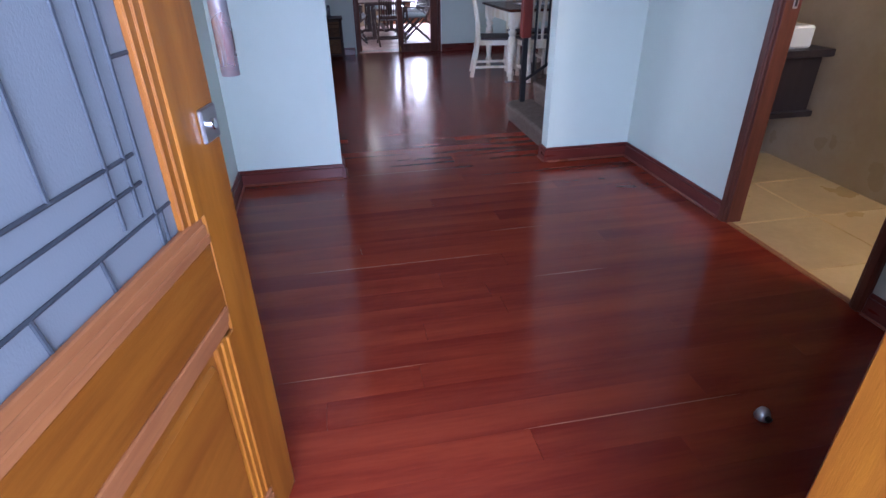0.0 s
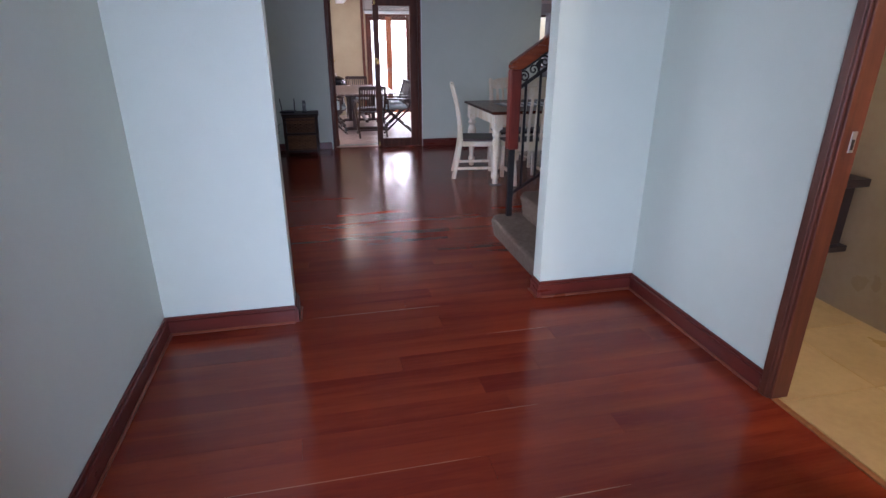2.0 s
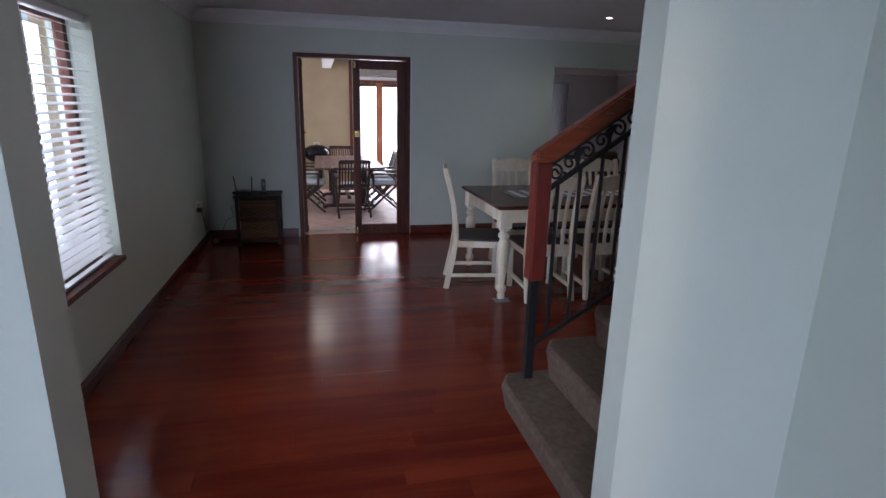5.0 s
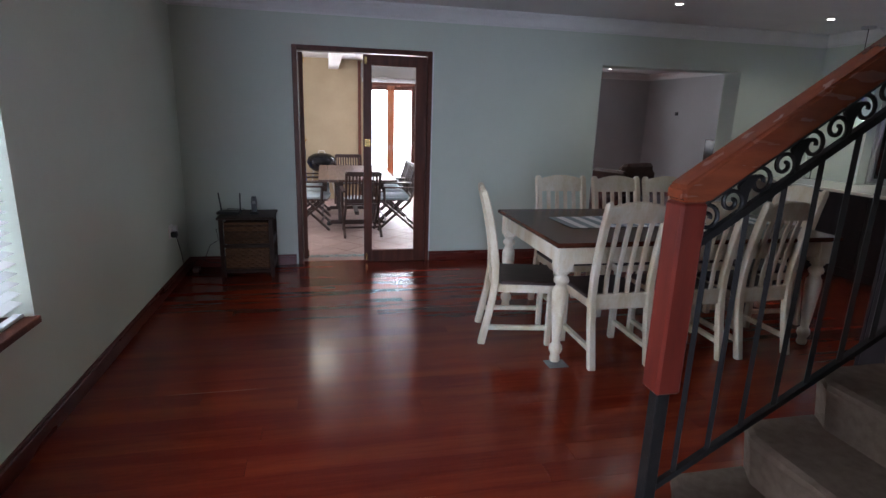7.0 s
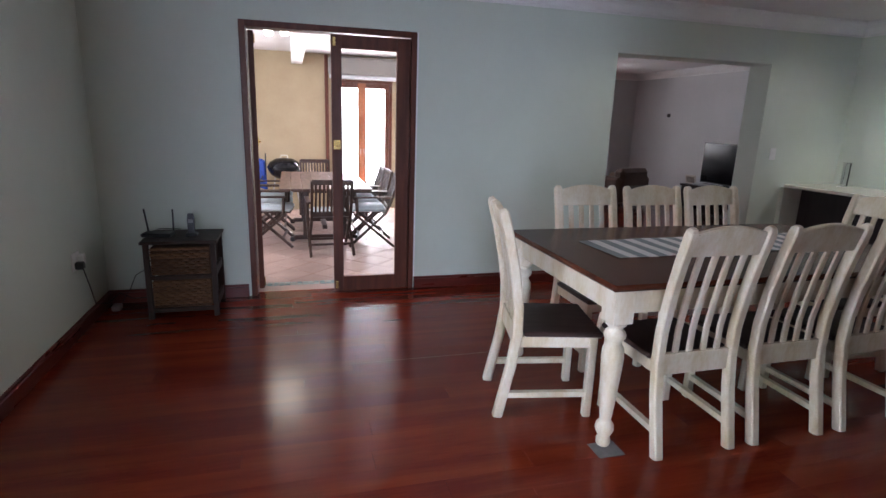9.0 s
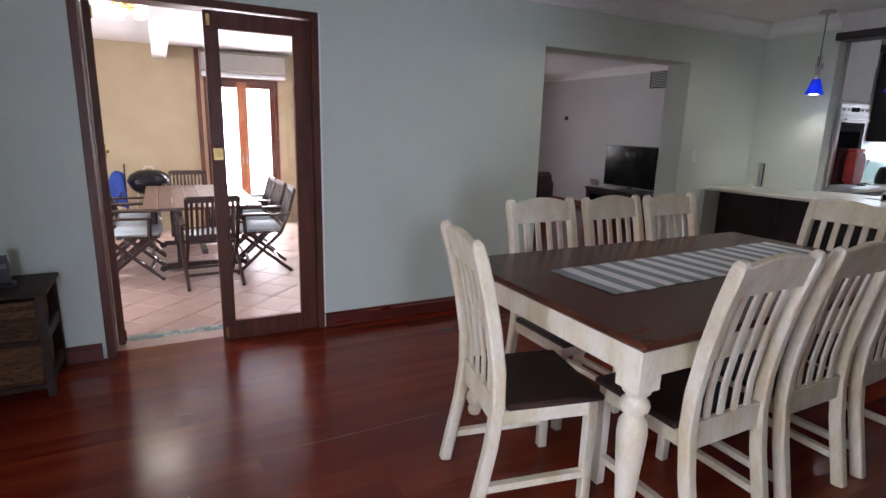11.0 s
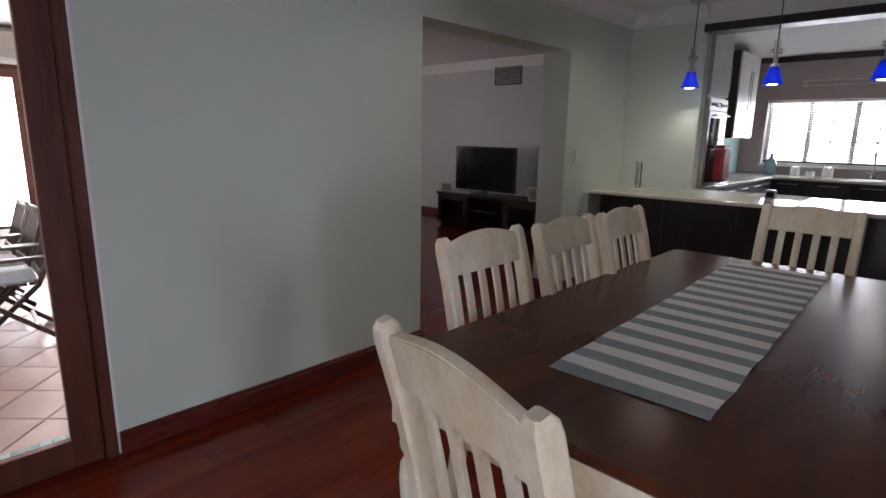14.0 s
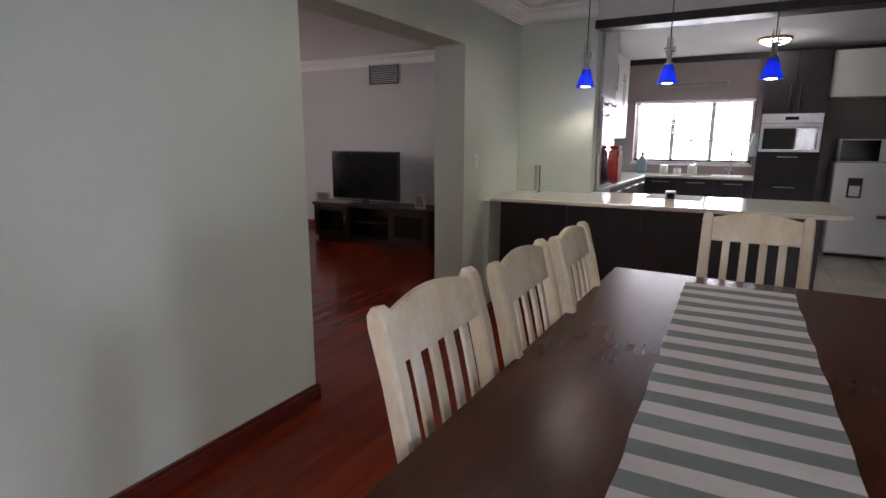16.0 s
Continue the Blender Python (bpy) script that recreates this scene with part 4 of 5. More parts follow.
# tall oven housing beside the pier
unit("oven_tower", "tall warm-grey oven housing beside the pier", PIER_X + 0.125, 7.36, PIER_Y - 0.01, FAR0 - 0.001, 0.0, 2.40, grey_board, "y-",
     [(PIER_X + 0.13, 7.36, 1.76, 2.39), (PIER_X + 0.13, 7.36, 0.1, 0.93)], grey_board, [(7.27, 1.82, 2.06), None])


def oven(x0, x1, y0, y1, z0, z1, face, label):
    o = thing("oven", label, "oven")
    yf = face == "y-"

    def slab(a, b_, c, d, near, far):
        return (a, b_, y0 - near, y0 - far, c, d) if yf else (x0 - near, x0 - far, a, b_, c, d)

    lo, hi = (x0, x1) if yf else (y0, y1)
    h = z1 - z0
    part("fascia", boxes(slab(lo, hi, z1 - 0.11, z1, 0.030, 0.008), bevel=0.002), oven_steel, o)
    d = part("door", boxes(slab(lo, hi, z0, z1 - 0.115, 0.034, 0.008), bevel=0.003), oven_steel, o, "steel framed oven door with dark glass")
    part("window", boxes(slab(lo + 0.035, hi - 0.035, z0 + 0.03, z1 - 0.175, 0.037, 0.030)), oven_glass, d)
    part("display", boxes(slab((lo + hi) / 2 - 0.07, (lo + hi) / 2 + 0.07, z1 - 0.075, z1 - 0.035, 0.033, 0.028)), screen, o)
    for k in (-0.20, -0.12, 0.12, 0.20):
        c = (lo + hi) / 2 + k
        m = pose(c, y0 - 0.030, z1 - 0.055, 90) if yf else pose(x0 - 0.030, c, z1 - 0.055, 0, -90)
        part("knob", lathe([(0.015, 0), (0.014, 0.014), (0.009, 0.017)], 14, m), oven_steel, o)
    zz = z1 - 0.15
    a, b_ = ((lo + 0.04, y0 - 0.070, zz), (hi - 0.04, y0 - 0.070, zz)) if yf else ((x0 - 0.070, lo + 0.04, zz), (x0 - 0.070, hi - 0.04, zz))
    hb_ = part("handle", tube([a, b_], 0.009, 10), steel, d)
    for p in (Vector(a).lerp(Vector(b_), 0.08), Vector(a).lerp(Vector(b_), 0.92)):
        q = p + (Vector((0, 0.04, 0)) if yf else Vector((0.04, 0, 0)))
        part("handle_post", tube([p, q], 0.006, 6), steel, hb_)


oven(PIER_X + 0.14, 7.35, PIER_Y - 0.01, 9.3, 0.95, 1.74, "y-", "built-in steel and glass oven in the tall housing")
# fire-red mitt hanging on the oven handle
mit = thing("oven_mitt", "red padded oven mitt hanging from the oven handle", "oven mitt", pose(7.12, PIER_Y - 0.105, 0))
b = bmesh.new()
prism([(-0.10, 1.02), (-0.06, 0.985), (0.05, 0.98), (0.10, 1.03), (0.105, 1.24), (0.07, 1.30), (-0.08, 1.30), (-0.11, 1.22)], -0.055, 0.035, "y", b)
bmesh.ops.bevel(b, geom=list(b.edges), offset=0.018, segments=3, affect="EDGES")
part("body", b, red_plastic, mit)
part("cuff", boxes((-0.09, 0.08, -0.045, 0.028, 1.295, 1.325), bevel=0.006), red_plastic, mit)

# wall cabinets
unit("wall_cabinet", "white wall cabinet with a dark end panel", 8.93, 9.72, 9.09, FAR0 - 0.006, 1.39, 2.42, espresso, "y-",
     [(8.94 + 0.385 * i, 8.94 + 0.385 * (i + 1), 1.40, 2.41) for i in range(2)], cab_white, [(9.28, 1.45, 2.2), (9.37, 1.45, 2.2)])
structure("wall_kitchen_north", boxes((7.365, K_X - 0.001, FAR0 - 0.004, FAR0 - 0.0005, 1.39, 2.425)), mauve, "mauve-grey kitchen wall above the splashback", "wall")
structure("splashback", boxes((7.365, K_X - 0.004, FAR0 - 0.008, FAR0 - 0.001, 0.902, 1.388)), splash, "pale aqua glass splashback behind the hob", "splashback")
unit("base_cabinet", "dark base cabinet run under the hob", 7.365, KX, KY, FAR0 - 0.001, 0.0, 0.868, espresso, "y-",
     [(7.37 + 0.50 * i, 7.37 + 0.50 * (i + 1), 0.1, 0.868) for i in range(5)], espresso, ["h"] * 5)
unit("base_cabinet", "dark base cabinet run under the kitchen window", KX, K_X - 0.001, 7.50, FAR0 - 0.001, 0.0, 0.868, espresso, "x-",
     [(7.50 + 0.44 * i, 7.50 + 0.44 * (i + 1), 0.1, 0.868) for i in range(3)], espresso, ["h"] * 3)
wt = thing("worktop", "pale stone worktop in an L under the kitchen window", "worktop")
part("slab", boxes((7.365, K_X - 0.001, KY - 0.03, FAR0 - 0.001, 0.870, 0.90), (KX - 0.03, K_X - 0.001, 7.50, KY - 0.03, 0.870, 0.90), bevel=0.003), stone_white, wt)
unit("oven_tower", "tall dark taupe oven housing with drawers beside the kitchen window", KX, K_X - 0.001, 6.84, 7.495, 0.0, 2.42, greybrown, "x-",
     [(6.84, 7.17, 1.70, 2.41), (7.17, 7.495, 1.70, 2.41), (6.84, 7.495, 0.86, 1.225), (6.84, 7.495, 0.48, 0.855), (6.84, 7.495, 0.1, 0.475)], greybrown,
     [(7.12, 1.74, 2.02), (7.22, 1.74, 2.02), "h", "h", "h"])
oven(KX, 10.4, 6.85, 7.485, 1.235, 1.69, "x-", "built-in steel oven at eye level in the dark housing")
unit("wall_cabinet", "white wall cabinet above the fridge", 9.95, K_X - 0.001, 5.64, 6.83, 1.87, 2.40, cab_white, "x-",
     [(5.64, 6.235, 1.87, 2.40), (6.235, 6.83, 1.87, 2.40)], cab_white, [(6.18, 1.92, 2.15), (6.29, 1.92, 2.15)])
fr = thing("fridge", "low white fridge freezer with a water dispenser", "fridge", pose(9.86, 6.37, 0))
part("body", boxes((0, 0.60, -0.31, 0.31, 0.04, 1.12), bevel=0.012), fridge_white, fr)
part("foot_rail", boxes((0.03, 0.58, -0.29, 0.29, 0.0, 0.04)), black_plastic, fr)
dr = part("door", boxes((-0.055, -0.003, -0.31, 0.31, 0.06, 1.12), bevel=0.012), fridge_white, fr)
part("dispenser", boxes((-0.060, -0.054, 0.03, 0.17, 0.72, 0.95), bevel=0.004), greybrown, dr)
part("dispenser_tray", boxes((-0.062, -0.058, 0.05, 0.15, 0.74, 0.86), bevel=0.003), fridge_white, dr)
part("magnet", boxes((-0.058, -0.054, -0.235, -0.145, 0.49, 0.53)), red_plastic, dr, "small red magnet")
mw = thing("microwave", "white microwave oven on top of the fridge", "microwave", pose(9.88, 6.40, 1.122))
part("case", boxes((0, 0.36, -0.25, 0.25, 0.008, 0.27), bevel=0.006), white_plastic, mw)
part("door", boxes((-0.014, 0.0, -0.12, 0.245, 0.02, 0.26), bevel=0.003), screen, mw, "dark glass microwave door")
part("control_panel", boxes((-0.012, 0.0, -0.245, -0.125, 0.02, 0.26), bevel=0.003), white_plastic, mw)
for s in (-1, 1):
    part("foot", boxes((0.03, 0.33, s * 0.2 - 0.015, s * 0.2 + 0.015, 0, 0.008)), black_plastic, mw)

kw = blind_window("window_2", "dark timber kitchen window with white venetian blinds", KW0, KW1, KWZ0, KWZ1, K_X, K_X + 0.22, espresso, -1, 0.030, 3, 12)
for f in (1 / 6, 0.5, 5 / 6):
    y = KW0 + (KW1 - KW0) * f
    part("glazing_bar", boxes((K_X + 0.130, K_X + 0.155, y - 0.008, y + 0.008, KWZ0 + 0.05, KWZ1 - 0.05)), espresso, kw)
for f in (0.36, 0.66):
    z = KWZ0 + (KWZ1 - KWZ0) * f
    part("glazing_bar", boxes((K_X + 0.130, K_X + 0.155, KW0 + 0.05, KW1 - 0.05, z - 0.008, z + 0.008)), espresso, kw)
part("window_sill", boxes((K_X - 0.02, K_X + 0.12, KW0 - 0.02, KW1 + 0.02, KWZ0 - 0.03, KWZ0), bevel=0.004), cab_white, kw)

cl = thing("ceiling_light", "round opal ceiling light in the kitchen", "ceiling light", pose(9.35, 7.45, 0))
part("rim", lathe([(0.17, CEIL - 0.03), (0.175, CEIL - 0.015), (0.17, CEIL - 0.001)], 28), brass, cl)
part("dome", lathe([(0.02, CEIL - 0.085), (0.09, CEIL - 0.075), (0.14, CEIL - 0.05), (0.155, CEIL - 0.03)], 28), dome_glow, cl, smooth=True)
lamp("kitchen_ceiling_light", "POINT", pose(9.35, 7.45, CEIL - 0.14), 3.2, (0.97, 0.97, 1.0), 0.12)


def downlight(x, y, power, spot=85):
    d = thing("downlight", "small recessed downlight in the ceiling", "downlight", pose(x, y, CEIL), "downlights in the ceiling")
    part("ring", lathe([(0.040, -0.006), (0.046, -0.004), (0.046, -0.0008)], 22), chrome, d)
    part("bulb", lathe([(0.026, -0.0085), (0.030, -0.007), (0.028, -0.006)], 18), spot_glow, d)
    if power:
        lamp("downlight_beam", "SPOT", look((x, y, CEIL - 0.03), (x, y + 0.0001, 0)), power, (1.0, 0.95, 0.84), 0.10, spot=spot)


downlight(4.13, 8.456, 10, 150)
downlight(5.82, 8.56, 9, 150)
downlight(6.85, 14.55, 6)

# ---- small things in the kitchen ----
hold = thing("paper_towel_stand", "slim chrome and black stand on the counter", "stand", pose(6.50, 9.15, 0.9155))
part("base", boxes((-0.045, 0.045, -0.03, 0.03, 0, 0.008), bevel=0.003), chrome, hold)
part("column", boxes((-0.030, 0.020, -0.022, 0.005, 0.008, 0.235), bevel=0.002), chrome, hold)
part("rod", tube([(0.030, -0.022, 0.008), (0.030, -0.022, 0.24)], 0.006, 8), black_plastic, hold)
part("top", boxes((-0.040, 0.042, -0.030, 0.012, 0.235, 0.244), bevel=0.002), chrome, hold)
mat_ = tagged(part("place_mat", boxes((6.62, 6.98, 7.84, 8.26, 0.9157, 0.919)), runner_mid), "pale grey place mat on the stone counter", "mat")
clk = thing("counter_clock", "small silver cube clock on the counter", "clock", pose(6.52, 8.05, 0.9155, 0, 0, 8))
part("case", boxes((-0.03, 0.03, -0.038, 0.038, 0, 0.075), bevel=0.006), steel, clk)
part("face", boxes((-0.032, -0.029, -0.026, 0.026, 0.015, 0.06)), screen, clk)
key = thing("key_bunch", "small metal keys lying on the counter", "keys", pose(6.70, 7.20, 0.9155))
part("ring", tube([(0.02 * math.cos(a / 8 * 6.283), 0.02 * math.sin(a / 8 * 6.283), 0.003) for a in range(9)], 0.0016, 5), chrome, key)
part("key", boxes((0.02, 0.07, -0.006, 0.006, 0.0, 0.004), bevel=0.001), steel, key)
part("key", boxes((-0.05, -0.015, 0.01, 0.022, 0.0, 0.004), bevel=0.001), brass, key)
hob = thing("hob", "black gas hob set in the worktop", "hob", pose(7.95, 9.08, 0.9005))
part("plate", boxes((-0.29, 0.29, -0.22, 0.22, 0, 0.012), bevel=0.004), steel, hob)
for sx in (-1, 1):
    for sy in (-1, 1):
        part("burner", lathe([(0.045, 0.012), (0.045, 0.022), (0.03, 0.028)], 16, pose(sx * 0.14, sy * 0.1, 0)), black_plastic, hob)
        part("grate", boxes((sx * 0.14 - 0.1, sx * 0.14 + 0.1, sy * 0.1 - 0.006, sy * 0.1 + 0.006, 0.03, 0.042), (sx * 0.14 - 0.006, sx * 0.14 + 0.006, sy * 0.1 - 0.08, sy * 0.1 + 0.08, 0.03, 0.0419)), iron, hob)
pot = thing("utensil_pot", "steel pot with cooking utensils beside the hob", "utensils", pose(8.45, 9.20, 0.9005))
part("pot", lathe([(0.05, 0), (0.055, 0.01), (0.055, 0.13), (0.058, 0.135)], 18), steel, pot, smooth=True)
for k, (dx, dy, h) in enumerate(((-0.06, -0.02, 0.30), (0.05, 0.02, 0.33), (0.09, -0.03, 0.28), (-0.02, 0.03, 0.34))):
    part("utensil", tube([(dx * 0.2, dy * 0.2, 0.05), (dx, dy, h - 0.05), (dx * 1.2, dy * 1.2, h)], 0.008, 6, taper=[0.8, 1, 2.2]), black_plastic if k % 2 else steel, pot)
kt = thing("kettle", "dark glass kettle on the worktop", "kettle", pose(8.85, 9.12, 0.9005))
part("body", lathe([(0.07, 0), (0.08, 0.02), (0.078, 0.09), (0.058, 0.17), (0.05, 0.19), (0.012, 0.205)], 20), black_plastic, kt, smooth=True)
part("handle", tube([(0.06, 0, 0.17), (0.12, 0, 0.16), (0.125, 0, 0.08), (0.08, 0, 0.04)], 0.010, 8), black_plastic, kt)
wb = thing("water_bottle", "pale blue plastic water bottle on the worktop", "bottle", pose(10.30, 8.93, 0.9005))
blue_plastic = mat("pale_blue_plastic", (0.36, 0.52, 0.62), (0.44, 0.60, 0.68), 0.15)
blue_plastic.node_tree.nodes["Principled BSDF"].inputs["Transmission Weight"].default_value = 0.6
part("body", lathe([(0.068, 0), (0.074, 0.015), (0.074, 0.15), (0.06, 0.20), (0.022, 0.245), (0.020, 0.27)], 22), blue_plastic, wb, smooth=True)
part("cap", lathe([(0.024, 0.27), (0.024, 0.295), (0.018, 0.30)], 16), black_plastic, wb)
for y, r, h in ((8.62, 0.055, 0.13), (8.44, 0.05, 0.09), (8.25, 0.062, 0.14)):
    j = thing("storage_jar", "pale storage jar on the window worktop", "jar", pose(10.27, y, 0.9005), "jars under the kitchen window")
    part("jar", lathe([(r * 0.9, 0), (r, 0.01), (r, h * 0.8), (r * 0.85, h * 0.9)], 18), white_plastic, j, smooth=True)
    part("lid", lathe([(r * 0.88, h * 0.9), (r * 0.88, h), (r * 0.5, h * 1.02)], 18), chrome, j)
tap = thing("kitchen_tap", "tall chrome mixer tap at the sink", "tap", pose(10.30, 7.78, 0.9005))
part("spout", tube([(0, 0, 0), (0, 0, 0.27), (-0.03, 0, 0.33), (-0.09, 0, 0.345), (-0.14, 0, 0.32), (-0.15, 0, 0.27)], 0.013, 10), chrome, tap, smooth=True)
part("base", lathe([(0.026, 0), (0.026, 0.03), (0.018, 0.05)], 16), chrome, tap)
part("lever", tube([(0, 0.015, 0.07), (0, 0.075, 0.10)], 0.006, 8), chrome, tap)
sink = tagged(part("sink", boxes((9.98, 10.40, 7.62, 8.0, 0.9005, 0.906), (10.02, 10.2, 7.66, 7.96, 0.9055, 0.908), bevel=0.002), steel), "stainless steel sink rim in the worktop", "sink")
cloth = thing("dish_cloth", "pale blue cloth hanging beside the kitchen window", "cloth", pose(K_X - 0.03, 7.54, 0))
b = bmesh.new()
bmesh.ops.create_grid(b, x_segments=10, y_segments=12, size=0.5)
for v in b.verts:
    u, w_ = v.co.x + 0.5, v.co.y + 0.5
    v.co = Vector((0.012 * math.sin(u * 14), (u - 0.5) * (0.05 + 0.10 * (1 - w_)), 1.16 + 0.30 * w_))
bmesh.ops.solidify(b, geom=b.faces, thickness=0.004)
part("cloth", b, stripe_blue, cloth, smooth=True)
part("hook", tube([(0.028, 0, 1.47), (-0.01, 0, 1.47), (-0.012, 0, 1.45)], 0.004, 6), chrome, cloth)
rack = thing("towel_rail", "thin steel rail on the wall above the kitchen window", "rail", pose(K_X, 8.30, 0))
for z in (2.10, 2.16):
    part("bar", tube([(-0.05, -0.42, z), (-0.05, 0.42, z)], 0.007, 8), steel, rack)
for s in (-1, 1):
    part("bracket", boxes((-0.06, 0, s * 0.38 - 0.01, s * 0.38 + 0.01, 2.09, 2.17), bevel=0.002), steel, rack)

# ---- switch, sockets, cabinet with phone ----
sw = thing("light_switch", "white plastic light switch on the wall", "switch", pose(5.845, FAR0, 1.155))
part("plate", boxes((-0.036, 0.036, -0.008, 0, 0, 0.115), bevel=0.003), white_plastic, sw)
part("rocker", boxes((-0.012, 0.012, -0.012, -0.007, 0.035, 0.08), bevel=0.002), white_plastic, sw)
so = thing("wall_socket", "white wall socket with a black plug", "socket", pose(D_L, 8.86, 0.42))
part("plate", boxes((0, 0.010, -0.06, 0.06, 0, 0.115), bevel=0.003), white_plastic, so)
part("plug", boxes((0.010, 0.06, -0.045, 0.0, 0.01, 0.06), bevel=0.008), black_plastic, so)
part("adapter", boxes((0.010, 0.05, 0.005, 0.05, 0.03, 0.10), bevel=0.006), white_plastic, so)
cord = tagged(part("power_cable", tube([(D_L + 0.05, 8.84, 0.43), (D_L + 0.07, 8.86, 0.30), (D_L + 0.06, 8.95, 0.16), (D_L + 0.10, 9.05, 0.12), (D_L + 0.16, 9.12, 0.17),
                                         (D_L + 0.22, 9.2, 0.10), (D_L + 0.28, 9.33, 0.06), (0.2, 9.37, 0.012)], 0.004, 6), black_plastic, smooth=True),
              "black power cable trailing behind the cabinet", "cable")
tagged(part("phone_cable", tube([(0.36, FAR0 - 0.035, 0.572), (0.20, FAR0 - 0.012, 0.575), (0.15, FAR0 - 0.012, 0.47), (0.165, FAR0 - 0.012, 0.40), (0.08, FAR0 - 0.012, 0.37),
                                 (0.10, FAR0 - 0.03, 0.27), (0.02, FAR0 - 0.03, 0.22), (-0.02, FAR0 - 0.05, 0.12), (-0.06, FAR0 - 0.09, 0.05), (-0.07, FAR0 - 0.14, 0.012)], 0.003, 6),
            black_plastic, smooth=True), "thin black cable running down the wall behind the cabinet", "cable")
ad = thing("mains_adapter", "small grey mains adapter on the floor by the skirting", "adapter", pose(-0.085, FAR0 - 0.17, 0))
part("case", boxes((-0.03, 0.03, -0.045, 0.03, 0.0005, 0.045), bevel=0.008), pad_grey, ad)
part("cable_boot", tube([(0, 0.03, 0.02), (0.008, 0.05, 0.014)], 0.006, 8), black_plastic, ad)
rng_w = random.Random(9)
rc = thing("wicker_cabinet", "small dark cabinet with two woven wicker drawers", "cabinet", pose(0.180, 9.0, 0))
W_, D_, H_ = 0.465, 0.40, 0.565
part("top", boxes((-0.015, W_ + 0.015, -0.015, D_, H_ - 0.022, H_), bevel=0.004), dark_rattan, rc)
for x in (0, W_ - 0.035):
    for y in (0, D_ - 0.035):
        part("post", boxes((x, x + 0.035, y, y + 0.035, 0, H_ - 0.022), bevel=0.003), dark_rattan, rc)
for z in (0.045, 0.285):
    part("rail", boxes((0.035, W_ - 0.035, 0.004, 0.03, z, z + 0.028), bevel=0.002), dark_rattan, rc)
for s_ in (0.006, W_ - 0.026):
    for z in (0.06, 0.29):
        part("side_slat", boxes((s_, s_ + 0.02, 0.035, D_ - 0.035, z, z + 0.06)), dark_rattan, rc)
part("back", boxes((0.035, W_ - 0.035, D_ - 0.016, D_ - 0.004, 0.05, H_ - 0.022)), dark_rattan, rc)
for z in (0.078, 0.318):
    dr = part("drawer", boxes((0.042, W_ - 0.042, 0.010, 0.33, z, z + 0.20), bevel=0.006), wicker, rc, "woven wicker drawer")
    b = bmesh.new()
    for r in range(10):
        zz = z + 0.012 + r * 0.0196
        pts = []
        for k in range(41):
            x = 0.046 + (W_ - 0.092) * k / 40
            pts.append((x, 0.005 + 0.008 * math.sin(k * 0.785 + r * math.pi), zz + 0.002 * math.sin(k * 2.1 + r)))
        tube(pts, 0.0088, 6, b, taper=[0.85 + 0.3 * rng_w.random() for _ in pts])
    part("weave", b, wicker, dr)
ph = thing("cordless_phone", "black cordless phone in its charging base", "phone", pose(0.475, 9.15, H_))
part("cradle", boxes((-0.04, 0.04, -0.04, 0.045, 0, 0.028), bevel=0.01), black_plastic, ph)
hs = part("handset", prism([(-0.022, 0.02), (0.022, 0.02), (0.025, 0.12), (0.018, 0.165), (-0.018, 0.165), (-0.025, 0.12)], -0.012, 0.014), black_plastic, ph)
part("keypad", boxes((-0.016, 0.016, -0.015, -0.012, 0.04, 0.09)), black_plastic, hs)
part("display", boxes((-0.016, 0.016, -0.015, -0.012, 0.10, 0.125)), pad_grey, hs)
ro = thing("router", "black wireless router with two upright antennas", "router", pose(0.25, 9.18, H_, 0, 0, -8))
part("case", boxes((-0.10, 0.10, -0.06, 0.06, 0, 0.028), bevel=0.008), black_plastic, ro)
for x, tilt in ((-0.085, -0.022), (0.085, 0.004)):
    part("antenna", tube([(x, 0.05, 0.015), (x + tilt * 0.3, 0.055, 0.06), (x + tilt, 0.055, 0.185)], 0.0065, 8), black_plastic, ro)

# ---- lounge ----
tv_wood = mat("dark_mahogany_veneer", (0.030, 0.014, 0.010), (0.020, 0.010, 0.007), 0.4, scale=5, stretch=(5, 1, 5), spec=0.3)
tvs = thing("tv_stand", "dark brown wooden television stand with glazed doors", "tv stand", pose(7.60, 11.85, 0))
part("top", boxes((-0.02, 0.52, -0.97, 0.97, 0.475, 0.51), bevel=0.004), tv_wood, tvs)
for y in (-0.95, -0.34, 0.31, 0.92):
    part("upright", boxes((0, 0.50, y, y + 0.03, 0.06, 0.475), bevel=0.002), tv_wood, tvs)
part("bottom", boxes((0.0, 0.50, -0.95, 0.95, 0.05, 0.075)), tv_wood, tvs)
part("plinth", boxes((0.04, 0.48, -0.92, 0.92, 0.0, 0.05)), tv_wood, tvs)
part("back", boxes((0.485, 0.50, -0.92, 0.92, 0.075, 0.475)), tv_wood, tvs)
part("shelf", boxes((0.02, 0.48, -0.31, 0.31, 0.27, 0.29)), tv_wood, tvs)
for y0, hy in ((-0.92, -0.37), (0.34, 0.37)):
    d = part("door", boxes((-0.018, -0.001, y0, y0 + 0.58, 0.08, 0.47), bevel=0.003), tv_wood, tvs)
    part("glass", boxes((-0.021, -0.018, y0 + 0.08, y0 + 0.50, 0.14, 0.41)), screen, d)
    part("handle", tube([(-0.04, hy, 0.25), (-0.045, hy, 0.30), (-0.04, hy, 0.35)], 0.006, 6), brass, d)
tv = thing("television", "flat black television on the stand", "television", pose(7.80, 12.06, 0.511))
part("panel", boxes((0, 0.045, -0.56, 0.56, 0.05, 0.70), bevel=0.004), black_plastic, tv)
